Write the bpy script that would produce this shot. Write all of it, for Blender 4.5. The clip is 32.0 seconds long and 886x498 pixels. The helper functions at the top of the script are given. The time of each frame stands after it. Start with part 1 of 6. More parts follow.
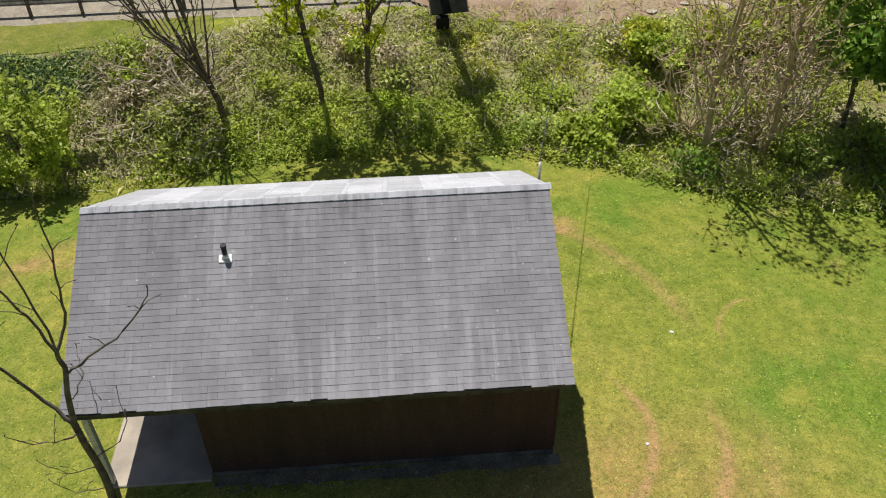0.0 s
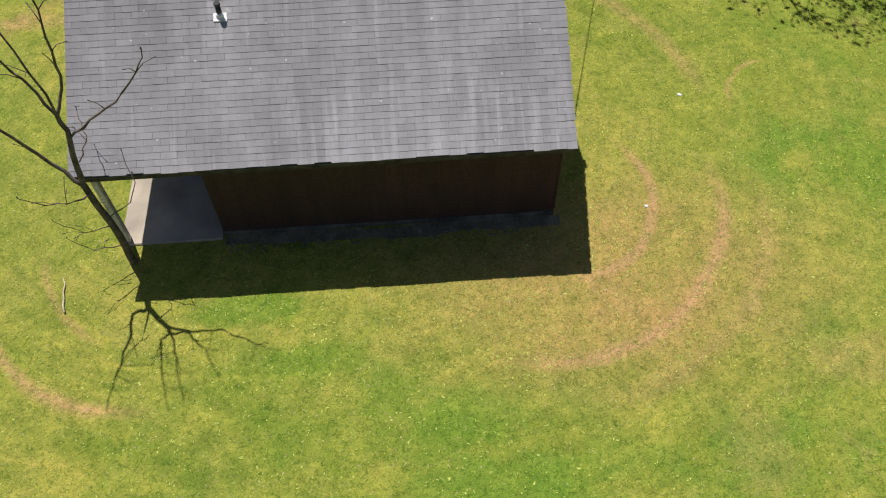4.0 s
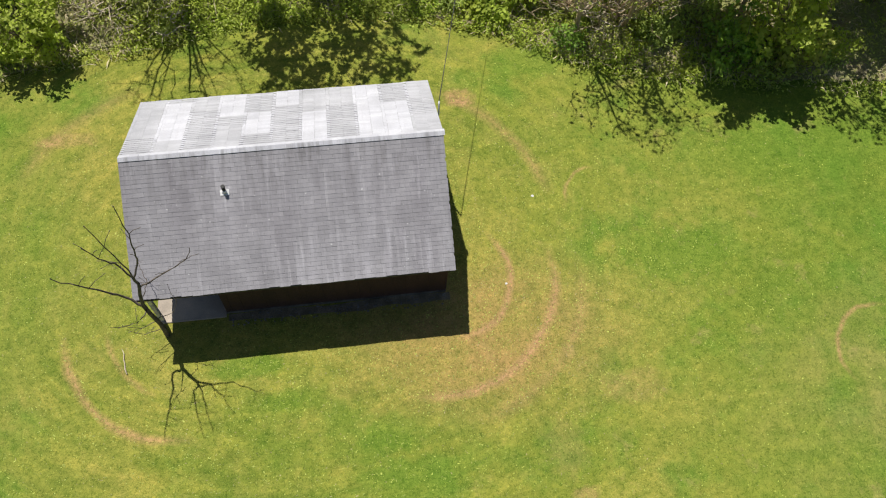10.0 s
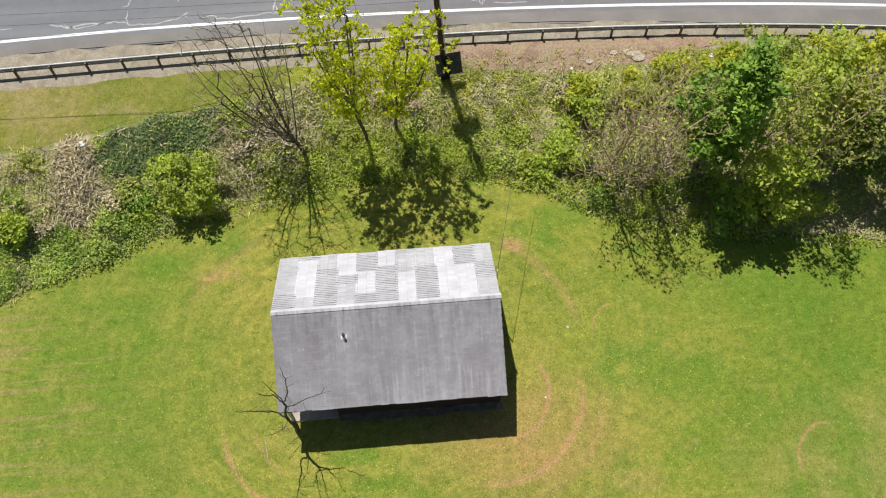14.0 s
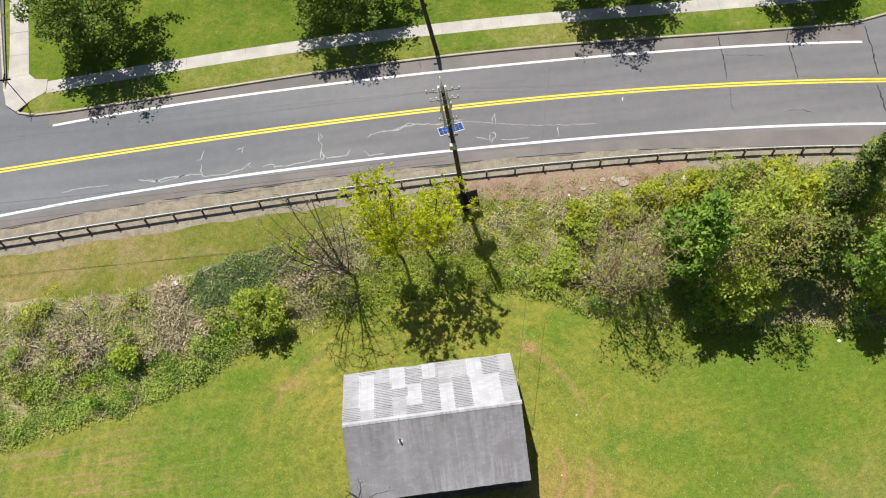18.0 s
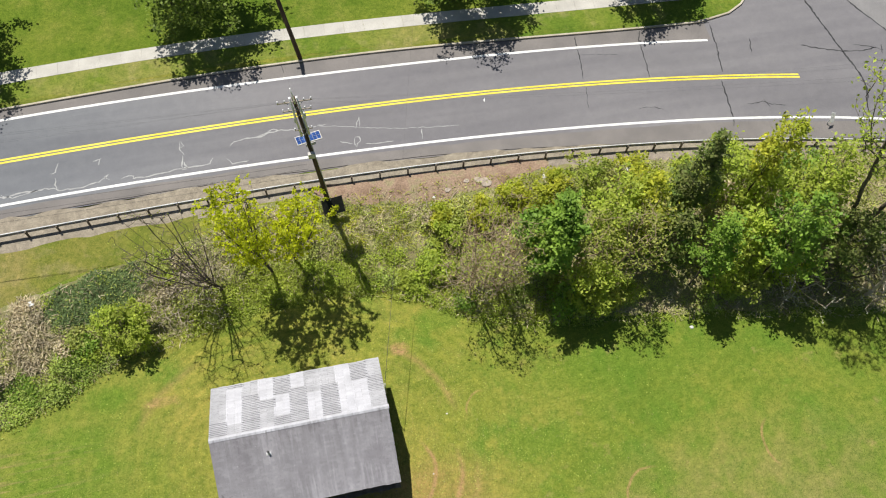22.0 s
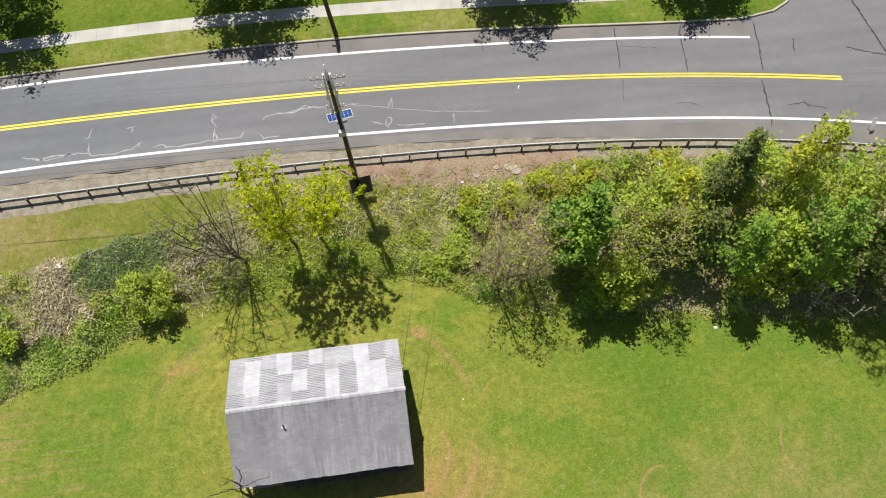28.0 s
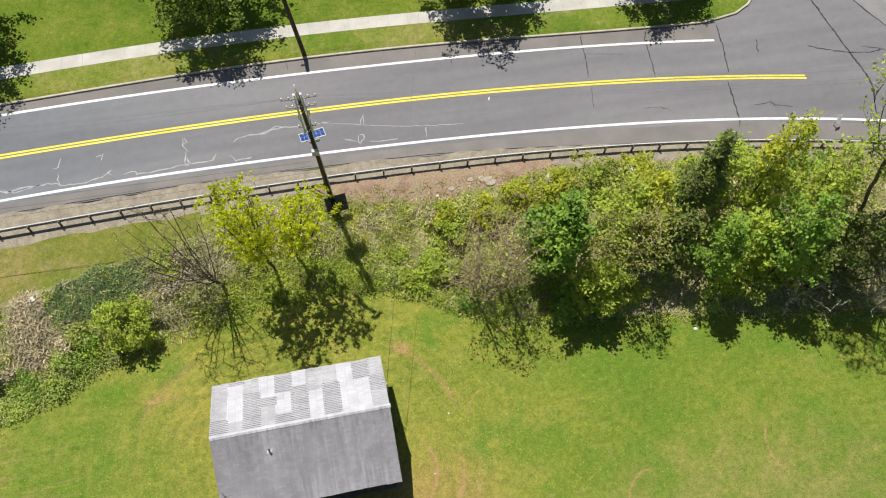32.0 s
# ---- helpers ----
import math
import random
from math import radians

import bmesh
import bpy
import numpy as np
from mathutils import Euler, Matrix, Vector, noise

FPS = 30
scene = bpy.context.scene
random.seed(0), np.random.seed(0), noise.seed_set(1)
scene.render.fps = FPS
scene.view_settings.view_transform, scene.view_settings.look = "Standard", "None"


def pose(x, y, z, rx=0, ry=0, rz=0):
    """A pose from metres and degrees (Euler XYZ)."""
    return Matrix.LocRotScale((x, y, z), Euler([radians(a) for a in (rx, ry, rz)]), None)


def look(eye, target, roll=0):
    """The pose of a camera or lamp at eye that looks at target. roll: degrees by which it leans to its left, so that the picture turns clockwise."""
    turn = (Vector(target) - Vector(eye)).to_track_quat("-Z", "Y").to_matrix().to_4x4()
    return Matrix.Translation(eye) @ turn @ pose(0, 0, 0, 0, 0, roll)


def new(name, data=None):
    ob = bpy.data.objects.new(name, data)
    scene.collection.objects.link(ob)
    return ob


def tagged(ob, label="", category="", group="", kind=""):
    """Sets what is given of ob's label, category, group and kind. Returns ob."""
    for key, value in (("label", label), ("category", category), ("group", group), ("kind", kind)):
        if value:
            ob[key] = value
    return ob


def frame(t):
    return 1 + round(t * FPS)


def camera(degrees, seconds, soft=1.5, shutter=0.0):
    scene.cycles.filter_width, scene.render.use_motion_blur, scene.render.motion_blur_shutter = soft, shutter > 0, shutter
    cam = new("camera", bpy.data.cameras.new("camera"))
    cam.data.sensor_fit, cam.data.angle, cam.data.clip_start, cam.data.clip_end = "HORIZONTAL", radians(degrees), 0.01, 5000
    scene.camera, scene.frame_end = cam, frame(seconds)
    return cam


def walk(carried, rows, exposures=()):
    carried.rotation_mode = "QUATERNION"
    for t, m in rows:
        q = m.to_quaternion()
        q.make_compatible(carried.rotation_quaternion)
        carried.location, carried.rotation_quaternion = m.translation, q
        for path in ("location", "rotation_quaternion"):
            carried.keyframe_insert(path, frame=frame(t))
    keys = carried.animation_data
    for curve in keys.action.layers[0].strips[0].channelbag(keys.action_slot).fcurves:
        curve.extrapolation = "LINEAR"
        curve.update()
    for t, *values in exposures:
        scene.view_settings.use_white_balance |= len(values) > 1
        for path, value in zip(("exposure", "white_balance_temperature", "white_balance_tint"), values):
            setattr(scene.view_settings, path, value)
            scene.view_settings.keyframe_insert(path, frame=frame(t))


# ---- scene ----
cam = camera(56.2, 32.0, soft=1.15)
PATH = [
    (0, (1.738, -14.893, 15.786), (1.84, -13.353, 14.514), -0.8),
    (0.5, (1.516, -15.072, 15.78), (1.651, -13.638, 14.393), 0.5),
    (1, (1.466, -15.072, 15.828), (1.597, -13.73, 14.351), 1.4),
    (1.5, (1.586, -15.037, 15.86), (1.717, -13.72, 14.36), 1.9),
    (2, (1.843, -14.879, 15.908), (1.967, -13.586, 14.387), 1.2),
    (2.5, (2.069, -14.692, 15.875), (2.145, -13.508, 14.264), -0.3),
    (3, (1.767, -14.648, 15.855), (1.835, -13.523, 14.203), -0.3),
    (3.5, (1.768, -14.731, 15.823), (1.825, -13.619, 14.162), -1.1),
    (4, (1.823, -14.774, 15.825), (1.874, -13.659, 14.165), -1.5),
    (4.5, (1.952, -14.749, 15.812), (1.956, -13.739, 14.086), -3.5),
    (6.5, (2.052, -15.03, 17.167), (2.053, -14.185, 15.354), -2.9),
    (7, (2.016, -14.98, 18.612), (2.067, -14.129, 16.803), -0.3),
    (7.5, (2.025, -14.876, 20.057), (2.111, -14.025, 18.249), 1.1),
    (8, (2.019, -14.96, 21.567), (2.144, -14.104, 19.764), 3.3),
    (8.5, (2.102, -15.036, 22.994), (2.271, -14.169, 21.2), 4.8),
    (9, (2.128, -15.033, 24.425), (2.302, -14.167, 22.631), 4.4),
    (9.5, (2.185, -14.985, 25.915), (2.352, -14.119, 24.12), 4.3),
    (10, (2.178, -15.052, 27.331), (2.369, -14.176, 25.543), 5.5),
    (10.5, (2.138, -15.008, 28.729), (2.304, -14.126, 26.941), 4.2),
    (11, (2.074, -14.933, 30.177), (2.206, -14.048, 28.388), 3.0),
    (11.5, (2.037, -14.959, 31.612), (2.14, -14.063, 29.827), 1.5),
    (12, (1.996, -14.989, 33.091), (2.086, -14.085, 31.309), 0.6),
    (12.5, (1.885, -14.918, 34.593), (1.951, -14.012, 32.812), -0.7),
    (13, (1.853, -14.667, 36.023), (1.908, -13.767, 34.238), -1.1),
    (13.5, (1.745, -14.701, 37.521), (1.804, -13.801, 35.735), -0.9),
    (14, (1.697, -14.633, 39.015), (1.752, -13.73, 37.232), -1.2),
    (14.5, (1.715, -14.591, 40.594), (1.81, -13.727, 38.793), 0.8),
    (16.5, (1.845, -13.483, 47.051), (1.909, -12.647, 45.234), -0.3),
    (17, (1.655, -13.508, 48.475), (1.689, -12.654, 46.667), -2.0),
    (17.5, (1.503, -13.44, 49.91), (1.585, -12.578, 48.107), -0.5),
    (18, (1.316, -13.359, 50.974), (1.338, -12.442, 49.197), -6.2),
    (18.5, (1.485, -13.572, 51.395), (1.628, -12.689, 49.606), 0.1),
    (19, (1.624, -13.571, 51.354), (1.707, -12.673, 49.569), -3.6),
    (19.5, (2.228, -13.641, 51.526), (2.23, -12.74, 49.741), -4.5),
    (20, (2.655, -13.559, 51.572), (2.739, -12.656, 49.79), -3.9),
    (20.5, (3.172, -13.478, 51.573), (3.103, -12.628, 49.764), -8.1),
    (21, (3.978, -13.132, 51.908), (4.223, -12.261, 50.125), 5.3),
    (21.5, (3.972, -13.133, 51.93), (4.293, -12.308, 50.136), 7.0),
    (22, (3.987, -12.96, 51.929), (4.228, -12.109, 50.135), 4.3),
    (22.5, (3.942, -12.817, 51.983), (4.121, -11.952, 50.189), 2.2),
    (23, (4.236, -12.887, 51.977), (4.402, -12.02, 50.183), 2.4),
    (23.5, (4.334, -12.641, 52.048), (4.57, -11.789, 50.254), 4.1),
    (24, (4.207, -12.61, 51.934), (4.497, -11.773, 50.141), 6.4),
    (24.5, (3.977, -12.474, 51.799), (4.154, -11.606, 50.006), 2.2),
    (26.5, (4.134, -12.565, 51.667), (4.351, -11.688, 49.883), 3.9),
    (27, (4.0, -12.764, 51.539), (4.218, -11.908, 49.745), 4.6),
    (27.5, (3.966, -12.959, 51.528), (4.133, -12.208, 49.683), 4.8),
    (28, (4.096, -13.018, 51.693), (4.269, -12.184, 49.884), 3.8),
    (28.5, (3.932, -12.842, 51.719), (4.1, -12.014, 49.907), 3.1),
    (29, (3.938, -12.87, 51.71), (4.142, -12.051, 49.896), 5.5),
    (29.5, (3.978, -12.748, 51.748), (4.217, -11.919, 49.944), 6.4),
    (30, (3.939, -12.678, 51.794), (4.183, -11.851, 49.989), 6.4),
    (30.5, (3.882, -12.677, 51.791), (4.141, -11.843, 49.991), 7.1),
    (31, (3.782, -12.611, 51.794), (4.045, -11.773, 49.997), 6.8),
    (31.5, (3.781, -12.572, 51.803), (4.032, -11.729, 50.007), 5.3),
    (32, (3.956, -12.852, 51.692), (4.191, -12.002, 49.897), 4.5),
]
walk(cam, [(t, look(eye, target, roll)) for t, eye, target, roll in PATH])

# ---- light ----
SUN_DIR = Vector((-0.166, 0.372, 1.0)).normalized()
SUN_ELEV = math.asin(SUN_DIR.z)
SUN_AZ = math.atan2(SUN_DIR.x, SUN_DIR.y)
world = bpy.data.worlds.new("sky")
scene.world = world
world.use_nodes = True
wn = world.node_tree
sky = wn.nodes.new("ShaderNodeTexSky")
sky.sky_type = "NISHITA"
sky.sun_disc = False
sky.sun_elevation = SUN_ELEV
sky.sun_rotation = SUN_AZ
wn.nodes["Background"].inputs[1].default_value = 0.055
wn.links.new(sky.outputs[0], wn.nodes["Background"].inputs[0])
sun = new("sun", bpy.data.lights.new("sun", "SUN"))
sun.data.energy = 5.0
sun.data.angle = radians(0.53)
sun.data.color = (1.0, 0.96, 0.88)
sun.matrix_world = look(SUN_DIR * 80, (0, 0, 0))


# ---- materials ----
def mat(name, rough=0.8, metal=0.0, spec=0.3):
    m = bpy.data.materials.new(name)
    m.use_nodes = True
    b = m.node_tree.nodes["Principled BSDF"]
    b.inputs["Roughness"].default_value = rough
    b.inputs["Metallic"].default_value = metal
    b.inputs["Specular IOR Level"].default_value = spec
    return m, m.node_tree, b


def rgb(c):
    return (c[0], c[1], c[2], 1.0)


def coords(nt, kind="Object"):
    if kind == "World":
        return nt.nodes.new("ShaderNodeNewGeometry").outputs["Position"]
    return nt.nodes.new("ShaderNodeTexCoord").outputs[kind]


def noise_node(nt, vec, scale, detail=4.0, rough=0.55, stretch=None, distort=0.0):
    if stretch:
        mp = nt.nodes.new("ShaderNodeMapping")
        mp.inputs["Scale"].default_value = stretch
        nt.links.new(vec, mp.inputs["Vector"])
        vec = mp.outputs["Vector"]
    n = nt.nodes.new("ShaderNodeTexNoise")
    n.inputs["Scale"].default_value = scale
    n.inputs["Detail"].default_value = detail
    n.inputs["Roughness"].default_value = rough
    n.inputs["Distortion"].default_value = distort
    nt.links.new(vec, n.inputs["Vector"])
    return n.outputs["Fac"]


def ramp(nt, fac, stops):
    r = nt.nodes.new("ShaderNodeValToRGB")
    el = r.color_ramp.elements
    while len(el) < len(stops):
        el.new(0.5)
    for e, (p, c) in zip(el, stops):
        e.position, e.color = p, rgb(c)
    nt.links.new(fac, r.inputs["Fac"])
    return r.outputs["Color"]


def mix(nt, fac, a, b, mode="MIX"):
    n = nt.nodes.new("ShaderNodeMix")
    n.data_type, n.blend_type = "RGBA", mode
    for s, v in ((n.inputs["Factor"], fac), (n.inputs["A"], a), (n.inputs["B"], b)):
        if isinstance(v, (int, float)):
            s.default_value = v
        elif isinstance(v, tuple):
            s.default_value = rgb(v)
        else:
            nt.links.new(v, s)
    return n.outputs["Result"]


def bump(nt, b, height, strength=0.4, dist=0.02):
    n = nt.nodes.new("ShaderNodeBump")
    n.inputs["Strength"].default_value = strength
    n.inputs["Distance"].default_value = dist
    nt.links.new(height, n.inputs["Height"])
    nt.links.new(n.outputs["Normal"], b.inputs["Normal"])


def mottled(name, c1, c2, scale=6.0, fine=60.0, rough=0.85, metal=0.0, kind="Object", bumps=0.3, dist=0.01, spec=0.3, stretch=None, third=None):
    """Two tones at a large scale, a speckle at a fine one, and relief."""
    m, nt, b = mat(name, rough, metal, spec)
    v = coords(nt, kind)
    big = noise_node(nt, v, scale, 5, stretch=stretch)
    col = ramp(nt, big, [(0.35, c1), (0.65, c2)] if not third else [(0.3, c1), (0.52, c2), (0.72, third)])
    f = noise_node(nt, v, fine, 3)
    sp = ramp(nt, f, [(0.3, (0.72, 0.72, 0.72)), (0.7, (1.25, 1.25, 1.25))])
    col = mix(nt, 1.0, col, sp, "MULTIPLY")
    nt.links.new(col, b.inputs["Base Color"])
    bump(nt, b, f, bumps, dist)
    return m


def leafy(name, dark, light, trans=0.35, other=None, scale=0.55):
    """Leaves: tone varies from leaf to leaf and along the clump, in places towards another hue; light passes through."""
    m, nt, b = mat(name, 0.55, 0.0, 0.25)
    geo = nt.nodes.new("ShaderNodeNewGeometry")
    col = ramp(nt, geo.outputs["Random Per Island"], [(0.0, dark), (0.6, light), (1.0, tuple(min(1, c * 1.25) for c in light))])
    v = geo.outputs["Position"]
    if other is not None:
        col = mix(nt, ramp(nt, noise_node(nt, v, scale, 3, 0.6), [(0.42, (0, 0, 0)), (0.6, (0.85, 0.85, 0.85))]), col, other)
    n = noise_node(nt, v, 0.9, 2)
    col = mix(nt, 1.0, col, ramp(nt, n, [(0.3, (0.7, 0.72, 0.7)), (0.7, (1.2, 1.2, 1.1))]), "MULTIPLY")
    nt.links.new(col, b.inputs["Base Color"])
    tr = nt.nodes.new("ShaderNodeBsdfTranslucent")
    nt.links.new(col, tr.inputs["Color"])
    ms = nt.nodes.new("ShaderNodeMixShader")
    ms.inputs[0].default_value = trans
    nt.links.new(b.outputs[0], ms.inputs[1])
    nt.links.new(tr.outputs[0], ms.inputs[2])
    nt.links.new(ms.outputs[0], nt.nodes["Material Output"].inputs["Surface"])
    return m


def lawn_material(name, greens, dry, rings):
    """Mown grass: blades, clumps, yellowed patches and, round the shed, mowing arcs and worn clay tracks."""
    m, nt, b = mat(name, 0.9, 0, 0.1)
    v = coords(nt, "World")

    def math_node(op, a, c=None):
        n = nt.nodes.new("ShaderNodeMath")
        n.operation = op
        for s, val in zip(n.inputs, (a, c)):
            if val is None:
                continue
            if isinstance(val, (int, float)):
                s.default_value = val
            else:
                nt.links.new(val, s)
        return n.outputs[0]

    def add(a, c):
        return mix(nt, 1.0, a, c, "ADD")

    def times(a, c):
        return mix(nt, 1.0, a, c, "MULTIPLY")

    def clamp(x, lo, hi):
        n = nt.nodes.new("ShaderNodeMapRange")
        n.inputs["From Min"].default_value, n.inputs["From Max"].default_value = lo, hi
        nt.links.new(x, n.inputs["Value"])
        return n.outputs[0]

    big = noise_node(nt, v, 0.11, 5, 0.6)
    mid = noise_node(nt, v, 0.55, 5, 0.65)
    fine = noise_node(nt, v, 9.0, 3, 0.6)
    blade = noise_node(nt, v, 38.0, 3, 0.65)
    col = ramp(nt, big, [(0.36, greens[0]), (0.5, greens[1]), (0.64, greens[2])])
    col = mix(nt, ramp(nt, mid, [(0.52, (0, 0, 0)), (0.8, (0.75, 0.75, 0.75))]), col, dry)
    col = mix(nt, ramp(nt, mid, [(0.2, (0.7, 0.7, 0.7)), (0.42, (0, 0, 0))]), col, greens[0])
    if rings:
        sep = nt.nodes.new("ShaderNodeSeparateXYZ")
        nt.links.new(v, sep.inputs[0])
        X, Y = sep.outputs[0], sep.outputs[1]
        bend_r = math_node("MULTIPLY", math_node("SUBTRACT", noise_node(nt, v, 0.22, 3), 0.5), 0.14)

        def radius(cx, cy, rx, ry, power=3.0):
            dx = math_node("POWER", math_node("ABSOLUTE", math_node("DIVIDE", math_node("SUBTRACT", X, cx), rx)), power)
            dy = math_node("POWER", math_node("ABSOLUTE", math_node("DIVIDE", math_node("SUBTRACT", Y, cy), ry)), power)
            return math_node("POWER", math_node("ADD", dx, dy), 1.0 / power)

        wobble = math_node("MULTIPLY", math_node("SUBTRACT", noise_node(nt, v, 0.7, 3), 0.5), 0.35)
        ragged = math_node("MULTIPLY", math_node("SUBTRACT", noise_node(nt, v, 1.6, 5, 0.7), 0.5), 1.7)

        def track(cx, cy, r, width, mx, my, reach, strength):
            # one wheel track: part of a circle that fades out at its ends
            d = math_node("ABSOLUTE", math_node("SUBTRACT", math_node("ADD", math_node("MULTIPLY", radius(cx, cy, r, r, 2.0), r), wobble), r))
            line = math_node("SUBTRACT", 1.0, math_node("MINIMUM", math_node("DIVIDE", d, width), 1.0))
            line = times(line, clamp(radius(mx, my, reach, reach, 2.0), 1.0, 0.6))
            return times(line, (strength, strength, strength))

        def spot(x, y, rx, ry, strength):
            # a ragged patch of turf
            return times(clamp(math_node("ADD", radius(x, y, rx, ry, 2.0), ragged), 1.1, 0.6), (strength, strength, strength))

        rad = math_node("ADD", radius(-0.2, -0.6, 8.4, 6.2, 2.4), bend_r)
        # mowing arcs: tone that runs round the shed
        arc = nt.nodes.new("ShaderNodeTexNoise")
        arc.noise_dimensions = "1D"
        arc.inputs["Scale"].default_value = 11.0
        arc.inputs["Detail"].default_value = 4.0
        nt.links.new(rad, arc.inputs["W"])
        broken = noise_node(nt, v, 0.5, 3, 0.6)
        arcs = ramp(nt, arc.outputs["Fac"], [(0.35, (0.74, 0.84, 0.74)), (0.65, (1.26, 1.12, 1.25))])
        col = mix(nt, times(times(ramp(nt, broken, [(0.36, (0, 0, 0)), (0.56, (1, 1, 1))]), clamp(rad, 2.8, 1.3)), clamp(X, 9.0, -5.0)), col, times(col, arcs))
        # broken mower streaks along the same arcs
        polar = nt.nodes.new("ShaderNodeCombineXYZ")
        nt.links.new(math_node("MULTIPLY", rad, 15.0), polar.inputs[0])
        nt.links.new(math_node("MULTIPLY", math_node("ARCTAN2", math_node("ADD", Y, 0.6), math_node("ADD", X, 0.2)), 5.0), polar.inputs[1])
        streaks = ramp(nt, noise_node(nt, polar.outputs[0], 1.0, 6, 0.7), [(0.38, (0.66, 0.76, 0.66)), (0.5, (1, 1, 1)), (0.62, (1.36, 1.24, 1.30))])
        col = mix(nt, times(clamp(X, 16.0, 5.0), (0.85, 0.85, 0.85)), col, times(col, streaks))
        rows = ramp(nt, noise_node(nt, v, 1.0, 6, 0.7, (0.35, 1.6, 1.0)), [(0.36, (0.78, 0.85, 0.76)), (0.5, (1, 1, 1)), (0.64, (1.22, 1.14, 1.15))])
        col = mix(nt, times(clamp(X, 5.0, 16.0), (0.8, 0.8, 0.8)), col, times(col, rows))
        col = mix(nt, times(clamp(X, -5.0, -12.0), (0.5, 0.5, 0.5)), col, (0.200, 0.232, 0.046))
        # drier turf close to the shed
        near = clamp(rad, 1.9, 0.75)
        col = mix(nt, times(near, ramp(nt, mid, [(0.35, (0.05, 0.05, 0.05)), (0.65, (0.6, 0.6, 0.6))])), col, (0.285, 0.268, 0.062))
        east = times(clamp(X, 6.0, 20.0), ramp(nt, broken, [(0.3, (0.9, 0.9, 0.9)), (0.7, (0.35, 0.35, 0.35))]))
        col = mix(nt, east, col, (0.132, 0.212, 0.027))
        # greener turf under the west arcs
        lush = times(ramp(nt, noise_node(nt, v, 0.27, 4, 0.65), [(0.52, (0, 0, 0)), (0.66, (0.75, 0.75, 0.75))]), clamp(rad, 0.95, 1.3))
        col = mix(nt, lush, col, (0.112, 0.208, 0.024))
        wide = times(clamp(radius(-14.0, 0.5, 6.0, 7.0, 2.0), 1.2, 0.3), ramp(nt, broken, [(0.36, (0.25, 0.25, 0.25)), (0.6, (0.95, 0.95, 0.95))]))
        col = mix(nt, wide, col, (0.140, 0.218, 0.027))
        meadow = times(clamp(radius(1.2, -8.0, 6.0, 3.2, 2.0), 1.15, 0.4), ramp(nt, broken, [(0.38, (0, 0, 0)), (0.58, (0.7, 0.7, 0.7))]))
        col = mix(nt, meadow, col, (0.140, 0.212, 0.026))
        green = add(add(spot(2.6, -8.2, 1.2, 0.8, 0.7), spot(2.8, -9.9, 2.4, 0.9, 0.55)), add(spot(10.3, -6.6, 0.5, 0.5, 0.8), spot(13.7, -2.7, 2.6, 1.4, 0.7)))
        green = add(green, add(add(spot(-2.0, -5.4, 1.6, 0.5, 0.7), spot(-0.9, -6.7, 1.0, 0.4, 0.6)), spot(-3.0, -11.2, 1.2, 0.7, 0.6)))
        green = add(green, add(spot(-12.0, 5.4, 1.6, 0.9, 0.6), add(spot(9.6, 6.6, 2.2, 1.0, 0.6), spot(20.0, 1.2, 7.0, 1.6, 0.45))))
        col = mix(nt, green, col, (0.125, 0.212, 0.024))
        scorch = times(clamp(radius(6.2, -5.2, 5.2, 3.4, 2.0), 1.15, 0.35), ramp(nt, mid, [(0.3, (0.35, 0.35, 0.35)), (0.62, (0.95, 0.95, 0.95))]))
        col = mix(nt, scorch, col, (0.355, 0.240, 0.085))
        haze = times(clamp(radius(27.0, -9.0, 12.0, 5.5, 2.0), 1.15, 0.4), ramp(nt, broken, [(0.35, (0.1, 0.1, 0.1)), (0.65, (0.6, 0.6, 0.6))]))
        col = mix(nt, haze, col, (0.30, 0.255, 0.10))
        thin = times(ramp(nt, noise_node(nt, v, 0.62, 5, 0.7), [(0.60, (0, 0, 0)), (0.74, (0.5, 0.5, 0.5))]), clamp(X, -1.0, 9.0))
        col = mix(nt, thin, col, (0.37, 0.275, 0.12))
        thatch = times(clamp(X, -11.0, -22.0), ramp(nt, noise_node(nt, v, 1.0, 4, 0.6, (0.22, 2.8, 1.0)), [(0.50, (0, 0, 0)), (0.60, (0.7, 0.7, 0.7))]))
        thatch = times(thatch, clamp(Y, 4.5, 2.0))
        col = mix(nt, thatch, col, (0.35, 0.25, 0.12))
        # wheel tracks of the mower, by their own circles
        tracks = add(track(4.97, -2.83, 2.44, 0.20, 6.9, -3.6, 2.6, 1.0), track(4.57, -2.77, 4.44, 0.26, 7.4, -6.0, 4.4, 0.95))
        tracks = add(tracks, add(track(-4.01, -3.46, 4.26, 0.22, -6.7, -6.3, 3.3, 0.8), track(-3.38, -3.1, 3.48, 0.16, -6.2, -5.0, 1.6, 0.5)))
        tracks = add(tracks, add(track(4.6, -2.8, 5.4, 0.35, 8.6, -6.4, 4.0, 0.35), track(20.4, -7.4, 1.85, 0.13, 19.2, -6.4, 2.0, 0.75)))
        tracks = add(tracks, add(track(30.2, -5.7, 2.1, 0.13, 28.2, -5.6, 1.7, 0.75), track(11.3, 0.0, 1.25, 0.11, 10.4, 0.8, 1.1, 0.6)))
        tracks = add(tracks, add(track(-3.0, -1.0, 8.3, 0.45, -8.4, 5.0, 3.2, 0.35), track(2.5, -0.8, 7.0, 0.35, 8.4, 3.4, 3.6, 0.5)))
